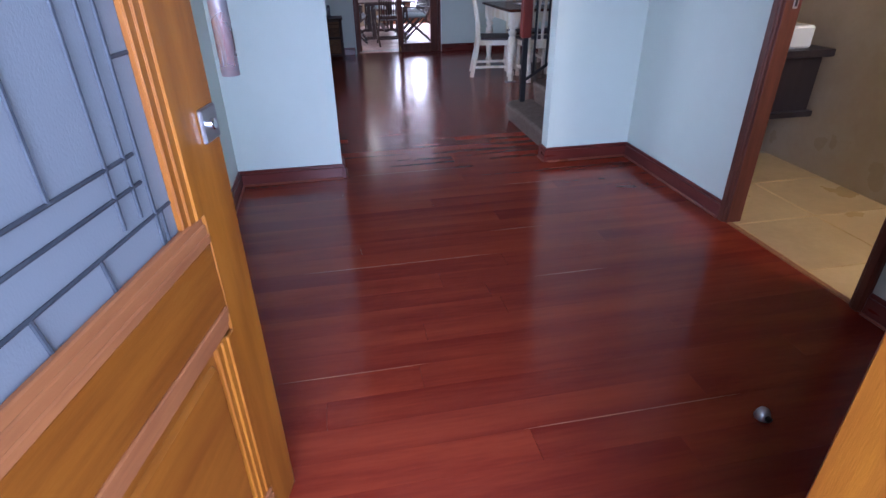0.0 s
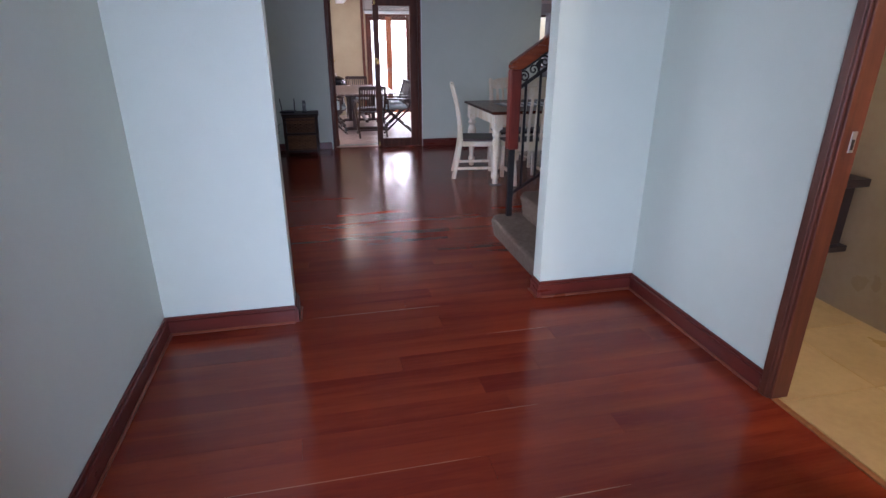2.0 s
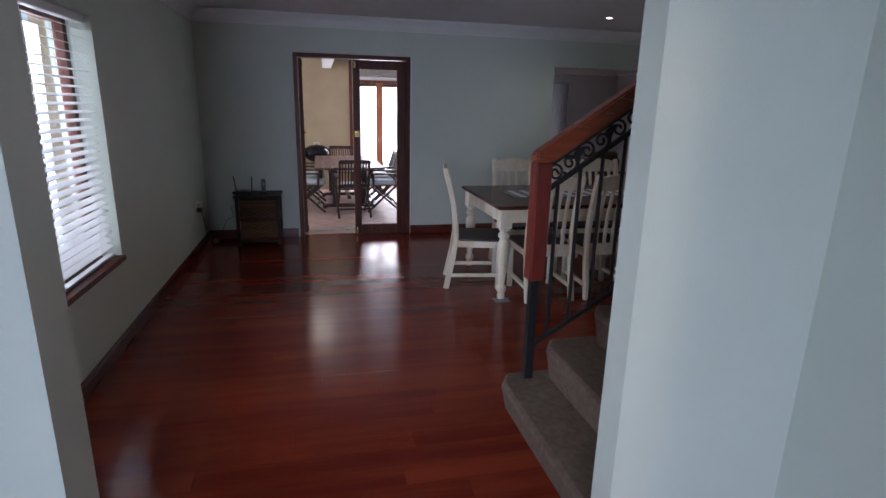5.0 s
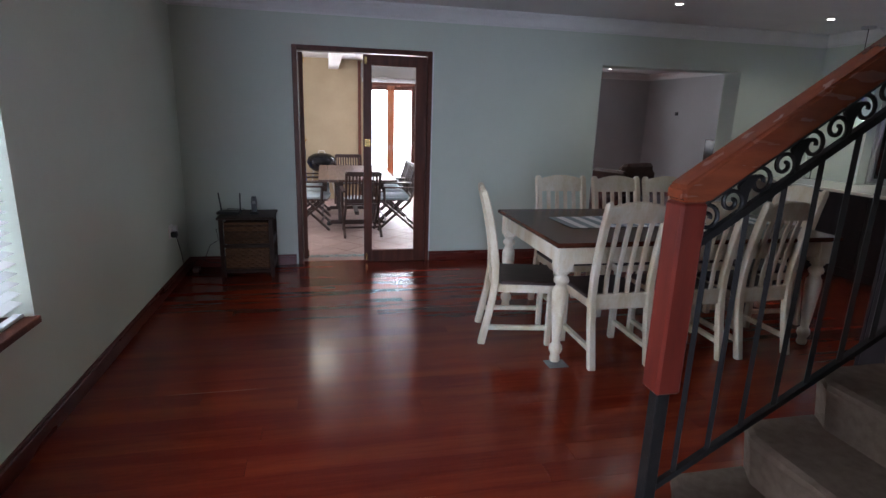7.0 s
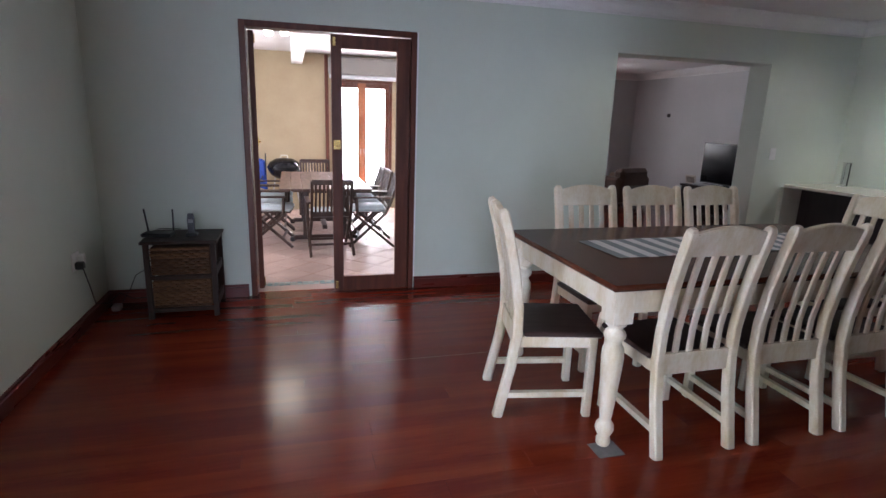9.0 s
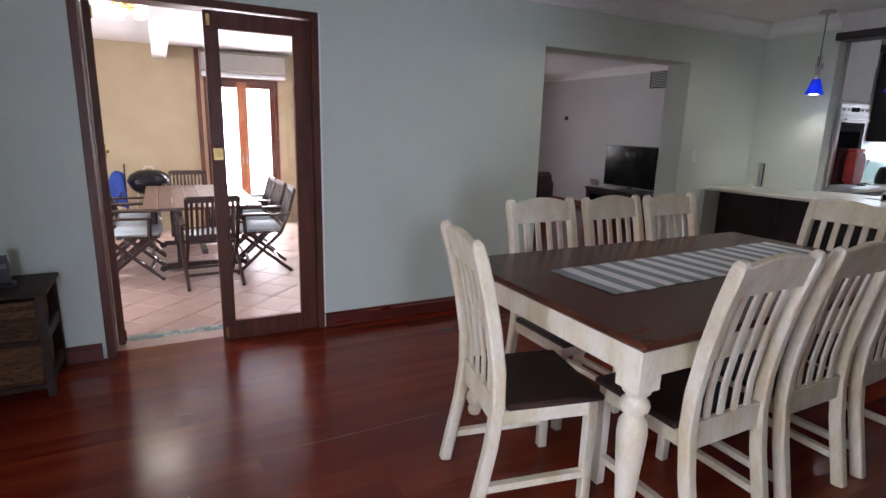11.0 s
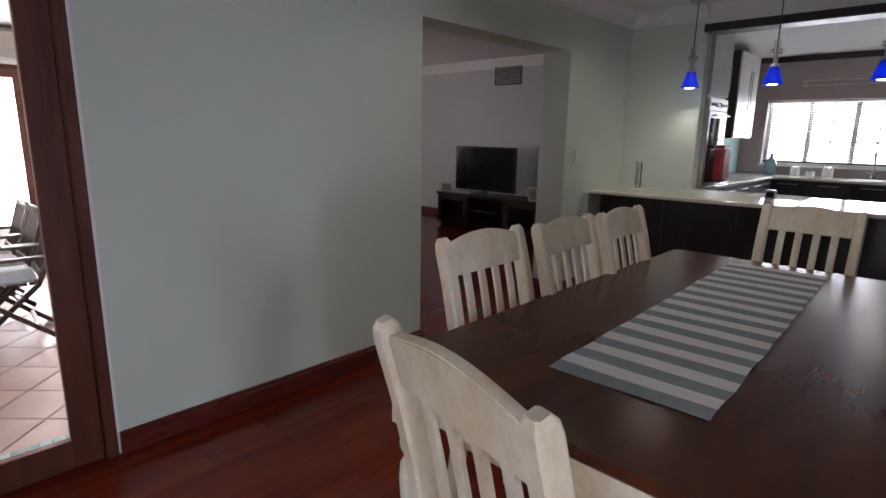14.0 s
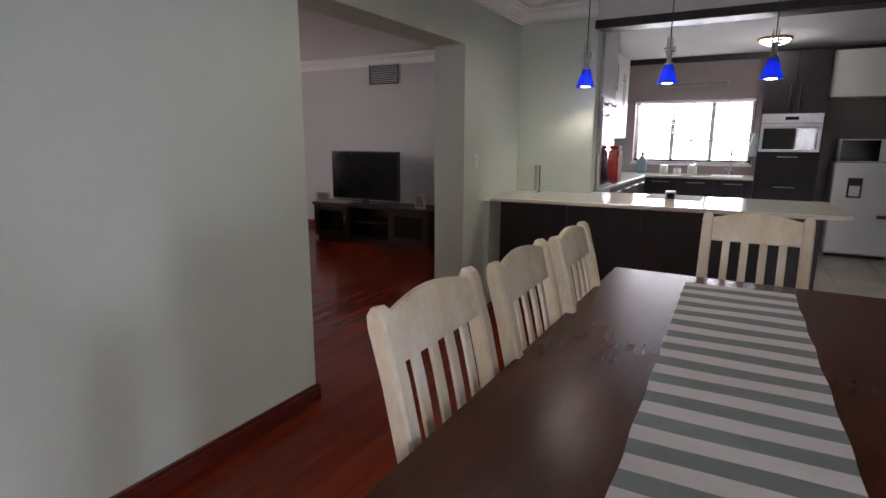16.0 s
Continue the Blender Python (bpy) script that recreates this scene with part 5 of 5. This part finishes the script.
part("screen", boxes((-0.003, 0.0, -0.545, 0.545, 0.07, 0.685)), screen, tv)
part("neck", boxes((0.01, 0.04, -0.05, 0.05, 0.012, 0.06)), black_plastic, tv)
part("foot", boxes((-0.09, 0.13, -0.25, 0.25, 0, 0.012), bevel=0.004), black_plastic, tv)
frame_wood = mat("pale_frame_wood", (0.55, 0.50, 0.44), (0.48, 0.43, 0.37), 0.5)
picture = mat("faded_print", (0.22, 0.18, 0.16), (0.35, 0.32, 0.28), 0.4, scale=14)
for y, w_, h in ((12.70, 0.22, 0.15), (11.10, 0.15, 0.20)):
    pf = thing("photo_frame", "small pale picture frame standing on the television stand", "picture frame", pose(7.70, y, 0.513, 0, -12, 6))
    part("frame", boxes((-0.008, 0.006, -w_ / 2, w_ / 2, 0, h), bevel=0.003), frame_wood, pf)
    part("print", boxes((-0.011, -0.008, -w_ / 2 + 0.025, w_ / 2 - 0.025, 0.025, h - 0.025)), picture, pf)
rem = thing("disc_player", "slim pale player in front of the television", "player", pose(7.70, 12.40, 0.511))
part("case", boxes((-0.06, 0.08, -0.20, 0.20, 0.004, 0.028), bevel=0.003), steel, rem)
part("foot_strip", boxes((-0.05, 0.07, -0.18, 0.18, 0, 0.004)), black_plastic, rem)
vt = thing("wall_vent", "dark slatted ventilation grille high on the lounge wall", "vent", pose(L_X, 12.11, 2.12))
part("backing", boxes((-0.006, 0, -0.25, 0.25, 0, 0.30)), paint_grey, vt)
for a in ((-0.25, 0.25, 0, 0.018), (-0.25, 0.25, 0.282, 0.30), (-0.25, -0.232, 0.018, 0.282), (0.232, 0.25, 0.018, 0.282)):
    part("frame", boxes((-0.014, -0.006, *a), bevel=0.002), greybrown, vt)
for k in range(11):
    part("slat", boxes((-0.013, -0.006, -0.232, 0.232, 0.026 + k * 0.0235, 0.0405 + k * 0.0235)), black_plastic, vt)
so2 = thing("alarm_sensor", "small dark sensor on the lounge wall", "sensor", pose(L_X, 14.35, 1.62))
part("body", boxes((-0.03, 0, -0.04, 0.04, 0, 0.07), bevel=0.008), greybrown, so2)
sofa_cloth = mat("brown_leather", (0.09, 0.045, 0.03), (0.065, 0.032, 0.022), 0.45, scale=6, bump=0.2)
sf = thing("armchair", "brown leather armchair in the lounge", "armchair", pose(6.9, 13.7, 0, 0, 0, 200))
part("seat_base", boxes((-0.38, 0.38, -0.40, 0.38, 0.08, 0.40), bevel=0.04), sofa_cloth, sf)
part("seat_cushion", boxes((-0.28, 0.28, -0.40, 0.24, 0.40, 0.50), bevel=0.04), sofa_cloth, sf)
part("backrest", boxes((-0.38, 0.38, 0.20, 0.42, 0.35, 0.70), bevel=0.06), sofa_cloth, sf)
for s in (-1, 1):
    part("armrest", boxes((s * 0.38 - 0.09, s * 0.38 + 0.09, -0.42, 0.40, 0.08, 0.56), bevel=0.05), sofa_cloth, sf)
for sx in (-1, 1):
    for sy in (-1, 1):
        part("foot", boxes((sx * 0.33 - 0.03, sx * 0.33 + 0.03, sy * 0.33 - 0.03, sy * 0.33 + 0.03, 0, 0.08)), dark_rattan, sf)
lw = thing("window_3", "curtained lounge window, its left part added out of view", "window", kind="structure")
for a in ((LW0, LW0 + 0.05, 0.8, 2.1), (LW1 - 0.05, LW1, 0.8, 2.1), (LW0 + 0.05, LW1 - 0.05, 0.8, 0.85), (LW0 + 0.05, LW1 - 0.05, 2.05, 2.1), ((LW0 + LW1) / 2 - 0.03, (LW0 + LW1) / 2 + 0.03, 0.85, 2.05)):
    part("window_frame", boxes((a[0], a[1], L_Y + 0.08, L_Y + 0.14, a[2], a[3]), bevel=0.003), mahogany, lw)
p = part("pane", boxes((LW0 + 0.05, LW1 - 0.05, L_Y + 0.105, L_Y + 0.111, 0.85, 2.05)), clear, lw)
p.visible_shadow = False
curt = mat("sheer_grey_curtain", (0.5, 0.5, 0.54), (0.4, 0.4, 0.44), 0.9, scale=6, stretch=(6, 6, 0.4))
curt.node_tree.nodes["Principled BSDF"].inputs["Transmission Weight"].default_value = 0.35
# The left curtain goes with the added, unseen part of the window.
for x0, x1 in ((LW0 - 0.12, LW0 + 0.35), (LW1 - 0.40, LW1 + 0.10)):
    cu = thing("curtain", "sheer grey curtain hanging beside the lounge window", "curtain", group="lounge curtains")
    b = bmesh.new()
    n_ = 48
    cols = []
    for k in range(n_ + 1):
        x = x0 + (x1 - x0) * k / n_
        y = L_Y - 0.07 + 0.028 * math.sin(k * 0.95)
        cols.append([b.verts.new((x, y, 0.25)), b.verts.new((x, y, 2.145))])
    for u, v in zip(cols, cols[1:]):
        b.faces.new((u[0], v[0], v[1], u[1]))
    bmesh.ops.solidify(b, geom=b.faces, thickness=0.003)
    part("cloth", b, curt, cu, smooth=True)
rod = thing("curtain_rail", "steel curtain rail above the lounge window", "curtain rail")
part("rod", tube([(LW0 - 0.2, L_Y - 0.07, 2.165), (LW1 + 0.2, L_Y - 0.07, 2.165)], 0.012, 8), steel, rod)
for x in (LW0 - 0.15, LW1 + 0.15):
    part("bracket", boxes((x - 0.01, x + 0.01, L_Y - 0.08, L_Y, 2.150, 2.180)), steel, rod)

# ---- patio ----
structure("patio_beam", boxes((1.22, 1.40, FAR1, P_Y, P_Z - 0.19, P_Z), bevel=0.006), plaster_white, "white painted ceiling beam over the patio", "beam")
shutter_taupe = mat("taupe_shutter_paint", (0.27, 0.245, 0.225), (0.23, 0.205, 0.19), 0.6, scale=3)
sh = thing("roller_shutter_box", "taupe roller shutter box above the patio doors", "shutter box", pose(2.42, P_Y, 0))
part("box", boxes((-0.60, 0.62, -0.24, 0, 2.11, 2.40), bevel=0.03), shutter_taupe, sh)
part("lip", boxes((-0.58, 0.60, -0.20, -0.02, 2.055, 2.11), bevel=0.01), paint_grey, sh)
part("side_panel", boxes((-0.66, -0.60, -0.06, 0, P_F, 2.43), bevel=0.004), mahogany, sh)
pf_ = thing("door_frame", "dark timber frame of the patio french doors", "door frame", kind="structure")
for a in ((PD0, PD0 + 0.05, P_F, PDZ), (PD1 - 0.05, PD1, P_F, PDZ), (PD0 + 0.05, PD1 - 0.05, PDZ - 0.05, PDZ)):
    part("frame_member", boxes((a[0], a[1], P_Y - 0.01, P_Y + 0.11, a[2], a[3]), bevel=0.003), mahogany, pf_)
hw = (PD1 - PD0 - 0.1) / 2
for k in (0, 1):
    fdx = thing("french_door", "orange teak glazed french door leaf", "door", pose(PD0 + 0.05 + k * hw, P_Y + 0.05, P_F + 0.01), "patio french doors")
    st_ = 0.073
    part("stile", boxes((0.0005, st_, -0.02, 0.02, 0, PDZ - P_F - 0.061), bevel=0.003), orange_door if k else mahogany, fdx)
    part("stile", boxes((hw - st_, hw - 0.0005, -0.02, 0.02, 0, PDZ - P_F - 0.061), bevel=0.003), mahogany if k else orange_door, fdx)
    part("top_rail", boxes((st_, hw - st_, -0.02, 0.02, PDZ - P_F - 0.145, PDZ - P_F - 0.061), bevel=0.003), mahogany, fdx)
    part("bottom_rail", boxes((st_, hw - st_, -0.02, 0.02, 0, 0.16), bevel=0.003), orange_door, fdx)
    p = part("pane", boxes((st_, hw - st_, -0.003, 0.003, 0.16, PDZ - P_F - 0.145)), clear, fdx)
    p.visible_shadow = False
    part("handle", tube([(hw - 0.03 if k == 0 else 0.03, -0.05, 0.95), (hw - 0.03 if k == 0 else 0.03, -0.05, 1.05)], 0.008, 8), steel, fdx)
pl = thing("ceiling_light", "brass ceiling light with small glass shades on the patio", "ceiling light", pose(1.03, 11.95, P_Z))
part("rose", lathe([(0.05, -0.03), (0.09, -0.02), (0.10, -0.001)], 20), brass, pl)
for k in range(3):
    a = k * 2.094
    arm = part("arm", tube([(0, 0, -0.03), (0.06 * math.cos(a), 0.06 * math.sin(a), -0.04), (0.12 * math.cos(a), 0.12 * math.sin(a), -0.05)], 0.008, 6), brass, pl)
    part("shade", lathe([(0.035, -0.12), (0.052, -0.10), (0.045, -0.06), (0.02, -0.05)], 16, pose(0.12 * math.cos(a), 0.12 * math.sin(a), 0)), dome_glow, arm, smooth=True)
lamp("patio_ceiling_light", "POINT", pose(1.03, 11.95, P_Z - 0.2), 6, (1.0, 0.9, 0.7), 0.25)

pt = thing("patio_table", "dark teak patio table with pedestal legs", "table", pose(1.58, 12.77, P_F))
for k in range(8):
    x0 = -0.560 + k * 0.140
    part("slat", boxes((x0 + 0.002, x0 + 0.138, -1.05, 1.05, 0.715, 0.745), bevel=0.003), teak_top, pt)
for y in (-0.62, 0.62):
    part("cross_beam", boxes((-0.40, 0.40, y - 0.03, y + 0.03, 0.655, 0.715), bevel=0.003), teak, pt)
    part("leg", boxes((-0.28, -0.20, y - 0.03, y + 0.03, 0.06, 0.655), bevel=0.004), teak, pt)
    part("leg", boxes((0.20, 0.28, y - 0.03, y + 0.03, 0.06, 0.655), bevel=0.004), teak, pt)
    part("foot", boxes((-0.40, 0.40, y - 0.035, y + 0.035, 0.03, 0.085), bevel=0.012), teak, pt)
    for s in (-1, 1):
        part("castor", lathe([(0.03, -0.02), (0.034, -0.015), (0.034, 0.015), (0.03, 0.02)], 14, pose(s * 0.42, y, 0.035, 90)), black_plastic, pt)
part("stretcher", boxes((-0.03, 0.03, -0.62, 0.62, 0.16, 0.21), bevel=0.004), teak, pt)


def patio_chair(m, label, cushions=1):
    c = thing("patio_chair", label, "chair", m, "chairs round the patio table")
    for s in (-1, 1):
        x = s * 0.25
        part("leg", tube([(x, -0.30, 0.012), (x, 0.20, 0.44)], 0.016, square=True), teak, c)
        part("leg", tube([(x * 0.9, 0.26, 0.012), (x * 0.9, -0.20, 0.44), (x * 0.9, -0.27, 0.60), (x * 0.9, -0.36, 0.90)], 0.016, square=True), teak, c)
        part("armrest", boxes((x - 0.025, x + 0.025, -0.30, 0.20, 0.632, 0.655), bevel=0.006), teak, c)
        part("arm_post", tube([(x, 0.16, 0.43), (x, 0.17, 0.632)], 0.014, square=True), teak, c)
    for y in (-0.17, 0.14):
        part("foot_bar", tube([(-0.24, y, 0.125), (0.24, y, 0.125)], 0.013, square=True), teak, c)
    for k in range(7):
        y = -0.20 + k * 0.065
        part("seat_slat", boxes((-0.225, 0.225, y, y + 0.052, 0.44, 0.458), bevel=0.002), teak, c)
    for zz, yy in ((0.885, -0.357), (0.50, -0.225)):
        part("back_rail", boxes((-0.225, 0.225, yy - 0.014, yy + 0.014, zz - 0.03, zz + 0.03), bevel=0.004), teak, c)
    for k in range(9):
        x = -0.18 + k * 0.045
        part("back_slat", tube([(x, -0.235, 0.52), (x, -0.275, 0.64), (x, -0.352, 0.865)], 0.009, square=True), teak, c)
    for q in range(cushions):
        b = boxes((-0.22, 0.22, -0.20, 0.25, 0.46 + q * 0.055, 0.512 + q * 0.055))
        bmesh.ops.bevel(b, geom=list(b.edges), offset=0.022, segments=3, affect="EDGES")
        part("cushion", b, stripe_blue, c, "pale blue striped seat cushion", smooth=True)
    return c


folding = "dark teak folding patio chair with pale striped cushion"
patio_chair(pose(1.60, 11.58, P_F, 0, 0, 3), folding)
for y, rz in ((11.93, 86), (12.48, 91), (13.04, 90)):
    patio_chair(pose(2.13, y, P_F, 0, 0, rz), folding)
for y, rz in ((12.02, -96), (12.60, -90), (13.16, -91)):
    patio_chair(pose(0.93, y, P_F, 0, 0, rz), folding)
patio_chair(pose(1.54, 13.80, P_F, 0, 0, 180), folding)
bq = thing("kettle_barbecue", "black enamel kettle barbecue on thin legs", "barbecue", pose(1.06, 14.35, P_F) @ Matrix.Diagonal((0.96, 0.96, 0.91, 1)))
part("bowl", lathe([(0.05, 0.62), (0.16, 0.65), (0.24, 0.72), (0.28, 0.81), (0.285, 0.83)], 28), screen, bq, smooth=True)
lid = part("lid", lathe([(0.288, 0.832), (0.285, 0.85), (0.24, 0.935), (0.15, 0.99), (0.03, 1.01)], 28), screen, bq, smooth=True)
part("lid_handle", tube([(-0.06, 0, 1.0), (-0.05, 0, 1.05), (0.05, 0, 1.05), (0.06, 0, 1.0)], 0.012, 8), frame_wood, lid)
for k in range(3):
    a = k * 2.094 + 0.5
    part("leg", tube([(0.18 * math.cos(a), 0.18 * math.sin(a), 0.68), (0.30 * math.cos(a), 0.30 * math.sin(a), 0.0)], 0.011, 8), steel, bq)
blue_cloth = mat("cobalt_canvas", (0.02, 0.06, 0.30), (0.015, 0.04, 0.22), 0.8, scale=8, bump=0.2)
bc = thing("camp_chair", "folded blue canvas camp chair", "camp chair", pose(0.58, 14.25, P_F, 0, 0, 20))
for s in (-1, 1):
    part("leg", tube([(s * 0.22, 0, 0), (-s * 0.16, 0.04, 0.62)], 0.011, 8), black_plastic, bc)
    part("post", tube([(s * 0.22, 0.10, 0), (s * 0.24, 0.12, 0.98)], 0.011, 8), black_plastic, bc)
b = bmesh.new()
bmesh.ops.create_grid(b, x_segments=10, y_segments=8, size=0.5)
for v in b.verts:
    u, w_ = v.co.x, v.co.y + 0.5
    v.co = Vector((u * 0.42, 0.12 + 0.06 * math.cos(u * 5) - 0.1 * (1 - w_), 0.40 + (0.48 - 0.20 * math.exp(-(u * 6) ** 2)) * w_ + 0.03 * math.sin(u * 7)))
bmesh.ops.solidify(b, geom=b.faces, thickness=0.006)
part("canvas", b, blue_cloth, bc, smooth=True)

# glowing panels stand in for the white outdoors and add light indoors
outdoor_glow = glow("glowing_outdoor_white", (0.95, 0.97, 1.0), 2.4)
tagged(part("backdrop", boxes((-0.5, 6.0, 18.0, 18.05, -0.1, 4.0)), outdoor_glow), "glowing white backdrop for the overexposed garden beyond the patio doors", "backdrop", kind="structure")
tagged(part("backdrop", boxes((13.0, 13.05, 5.5, 11.5, -0.1, 4.5)), outdoor_glow), "glowing white backdrop for the sky outside the kitchen window", "backdrop", kind="structure")
tagged(part("backdrop", boxes((-3.4, -3.35, 2.5, 8.6, -0.1, 4.5)), outdoor_glow), "glowing white backdrop for the sky outside the dining window", "backdrop", kind="structure")

# ---- ground and floors ----
structure("ground", boxes((-300, 300, -300, 300, -0.50, -0.30)), paving, "grey paved ground outside", "ground")
structure("porch", boxes((-1.5, 2.8, -1.6, F0 - 0.02, -0.30, 0.0)), paving, "grey paved porch outside the front door", "ground")
structure("floor_slab", boxes((-0.5, K_X + 0.2, 0.66, FAR1, -0.10, -0.018), (3.2, L_X + 0.2, FAR1, L_Y + 0.2, -0.10, -0.018), (-1.8, 3.2, FAR1, L_Y + 0.2, P_F - 0.10, P_F - 0.018)), grout, "screed under the floors", "floor")


def piece(name, mesh, parent, m):
    o = new(name, mesh)
    o.parent = parent
    o.matrix_local = m
    return o


def plank_bm(length, width, bm, m=None):
    return box(bm, 0, length, 0.0002, width - 0.0002, -0.016, 0.0, m=m)


PW = 0.128
rng = random.Random(4)


def plank_rows(x0, x1, y0, y1):
    y = y0
    while y < y1 - 1e-4:
        w = min(PW, y1 - y)
        x = x0 - rng.uniform(0, 1.6)
        while x < x1:
            ln_ = rng.uniform(1.1, 2.6)
            a, b_ = max(x, x0), min(x + ln_, x1)
            if b_ - a > 0.02:
                yield a, b_, y, w
            x += ln_
        y += w


fl = tagged(new("floor"), "polished red-brown hardwood floorboards", "floor", kind="structure")
bm = bmesh.new()
plank_bm(1.0, PW, bm)
unit = bpy.data.meshes.new("floorboard")
bm.to_mesh(unit)
bm.free()
unit.materials.append(jarrah)
YS = F1 + PW * round((CROSS0 + 0.08 - F1) / PW)
for a, b_, y, w in (*plank_rows(E_L, E_R, F1, YS), *plank_rows(D_L, PIER_X + 0.12, YS, FAR0 + 0.09)):
    o = piece("floorboard", unit, fl, pose(a + 0.0004, y, 0, rng.gauss(0, 0.055), rng.gauss(0, 0.006)) @ Matrix.Diagonal((b_ - a - 0.0008, w / PW, 1, 1)))
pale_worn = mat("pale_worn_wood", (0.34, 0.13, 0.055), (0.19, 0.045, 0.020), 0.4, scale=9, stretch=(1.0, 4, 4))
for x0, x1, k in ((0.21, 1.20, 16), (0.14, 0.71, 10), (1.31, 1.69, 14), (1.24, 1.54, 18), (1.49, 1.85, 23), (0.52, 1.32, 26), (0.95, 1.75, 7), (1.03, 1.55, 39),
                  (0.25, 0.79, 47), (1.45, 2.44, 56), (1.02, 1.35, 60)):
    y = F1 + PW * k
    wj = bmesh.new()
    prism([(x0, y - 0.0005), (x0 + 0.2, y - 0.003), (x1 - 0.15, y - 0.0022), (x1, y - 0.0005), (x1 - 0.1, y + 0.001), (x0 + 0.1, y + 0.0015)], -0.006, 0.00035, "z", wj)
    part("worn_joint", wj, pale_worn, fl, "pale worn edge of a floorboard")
bm = bmesh.new()
for a, b_, y, w in plank_rows(3.4, L_X, FAR0 + 0.09, L_Y):
    plank_bm(b_ - a - 0.001, w, bm, pose(a, y, 0))
tagged(part("lounge_floorboards", bm, jarrah, fl), kind="stuff")


def tiles(name, label, mesh_name, material, spots, size, gap, thick=0.012, z=0.0):
    f = tagged(new(name), label, "floor", kind="structure")
    b = bmesh.new()
    box(b, -size / 2 + gap / 2, size / 2 - gap / 2, -size / 2 + gap / 2, size / 2 - gap / 2, -thick, 0, bevel=0.003)
    me = bpy.data.meshes.new(mesh_name)
    b.to_mesh(me)
    b.free()
    me.materials.append(material)
    for x, y, rz in spots:
        piece(mesh_name, me, f, pose(x, y, z + rng.uniform(-0.0012, 0.0), 0, 0, rz))
    return f


spots = []
s = 0.33
for i in range(-24, 25):
    for j in range(-24, 25):
        x, y = 0.9 + (i - j) * s * 0.7071, 12.25 + (i + j) * s * 0.7071
        if -1.65 < x < 3.2 and 9.90 < y < 14.75:
            spots.append((x, y, 45))
tiles("floor_patio", "diagonal terracotta tiles of the patio", "terracotta_tile", terracotta, spots, s, 0.008, z=P_F)
spots = [(FD0 + 0.025 + 0.05 * i + rng.uniform(-0.004, 0.004), 9.690 + 0.05 * j, rng.uniform(-4, 4)) for i in range(26) for j in range(2)]
tiles("threshold_mosaic", "band of green-grey mosaic tiles at the patio doorway", "mosaic_tile", mosaic_green, spots, 0.05, 0.006)
structure("patio_step", boxes((FD0, FD1, FAR1 + 0.001, 9.818, P_F - 0.02, -0.014)), terracotta, "terracotta step down to the patio", "step")
structure("floor_patio_sill", boxes((FD0, FD1, FAR0 + 0.095, 9.660, -0.016, 0.0), bevel=0.002), terracotta, "terracotta sill in the patio doorway", "floor")
spots = [(E_R + 0.03 + 0.26 + 0.52 * i, F1 + 0.26 + 0.52 * j, 0) for i in range(2) for j in range(6)]
tiles("floor_washroom", "beige stone floor tiles of the washroom", "stone_tile", beige_tile, spots, 0.52, 0.003)
spots = [(PIER_X + 0.14 + 0.225 + 0.45 * i, 4.45 + 0.225 + 0.45 * j, 0) for i in range(8) for j in range(11)]
tiles("floor_kitchen", "grey-beige kitchen floor tiles", "floor_tile", kitchen_tile, spots, 0.45, 0.004)
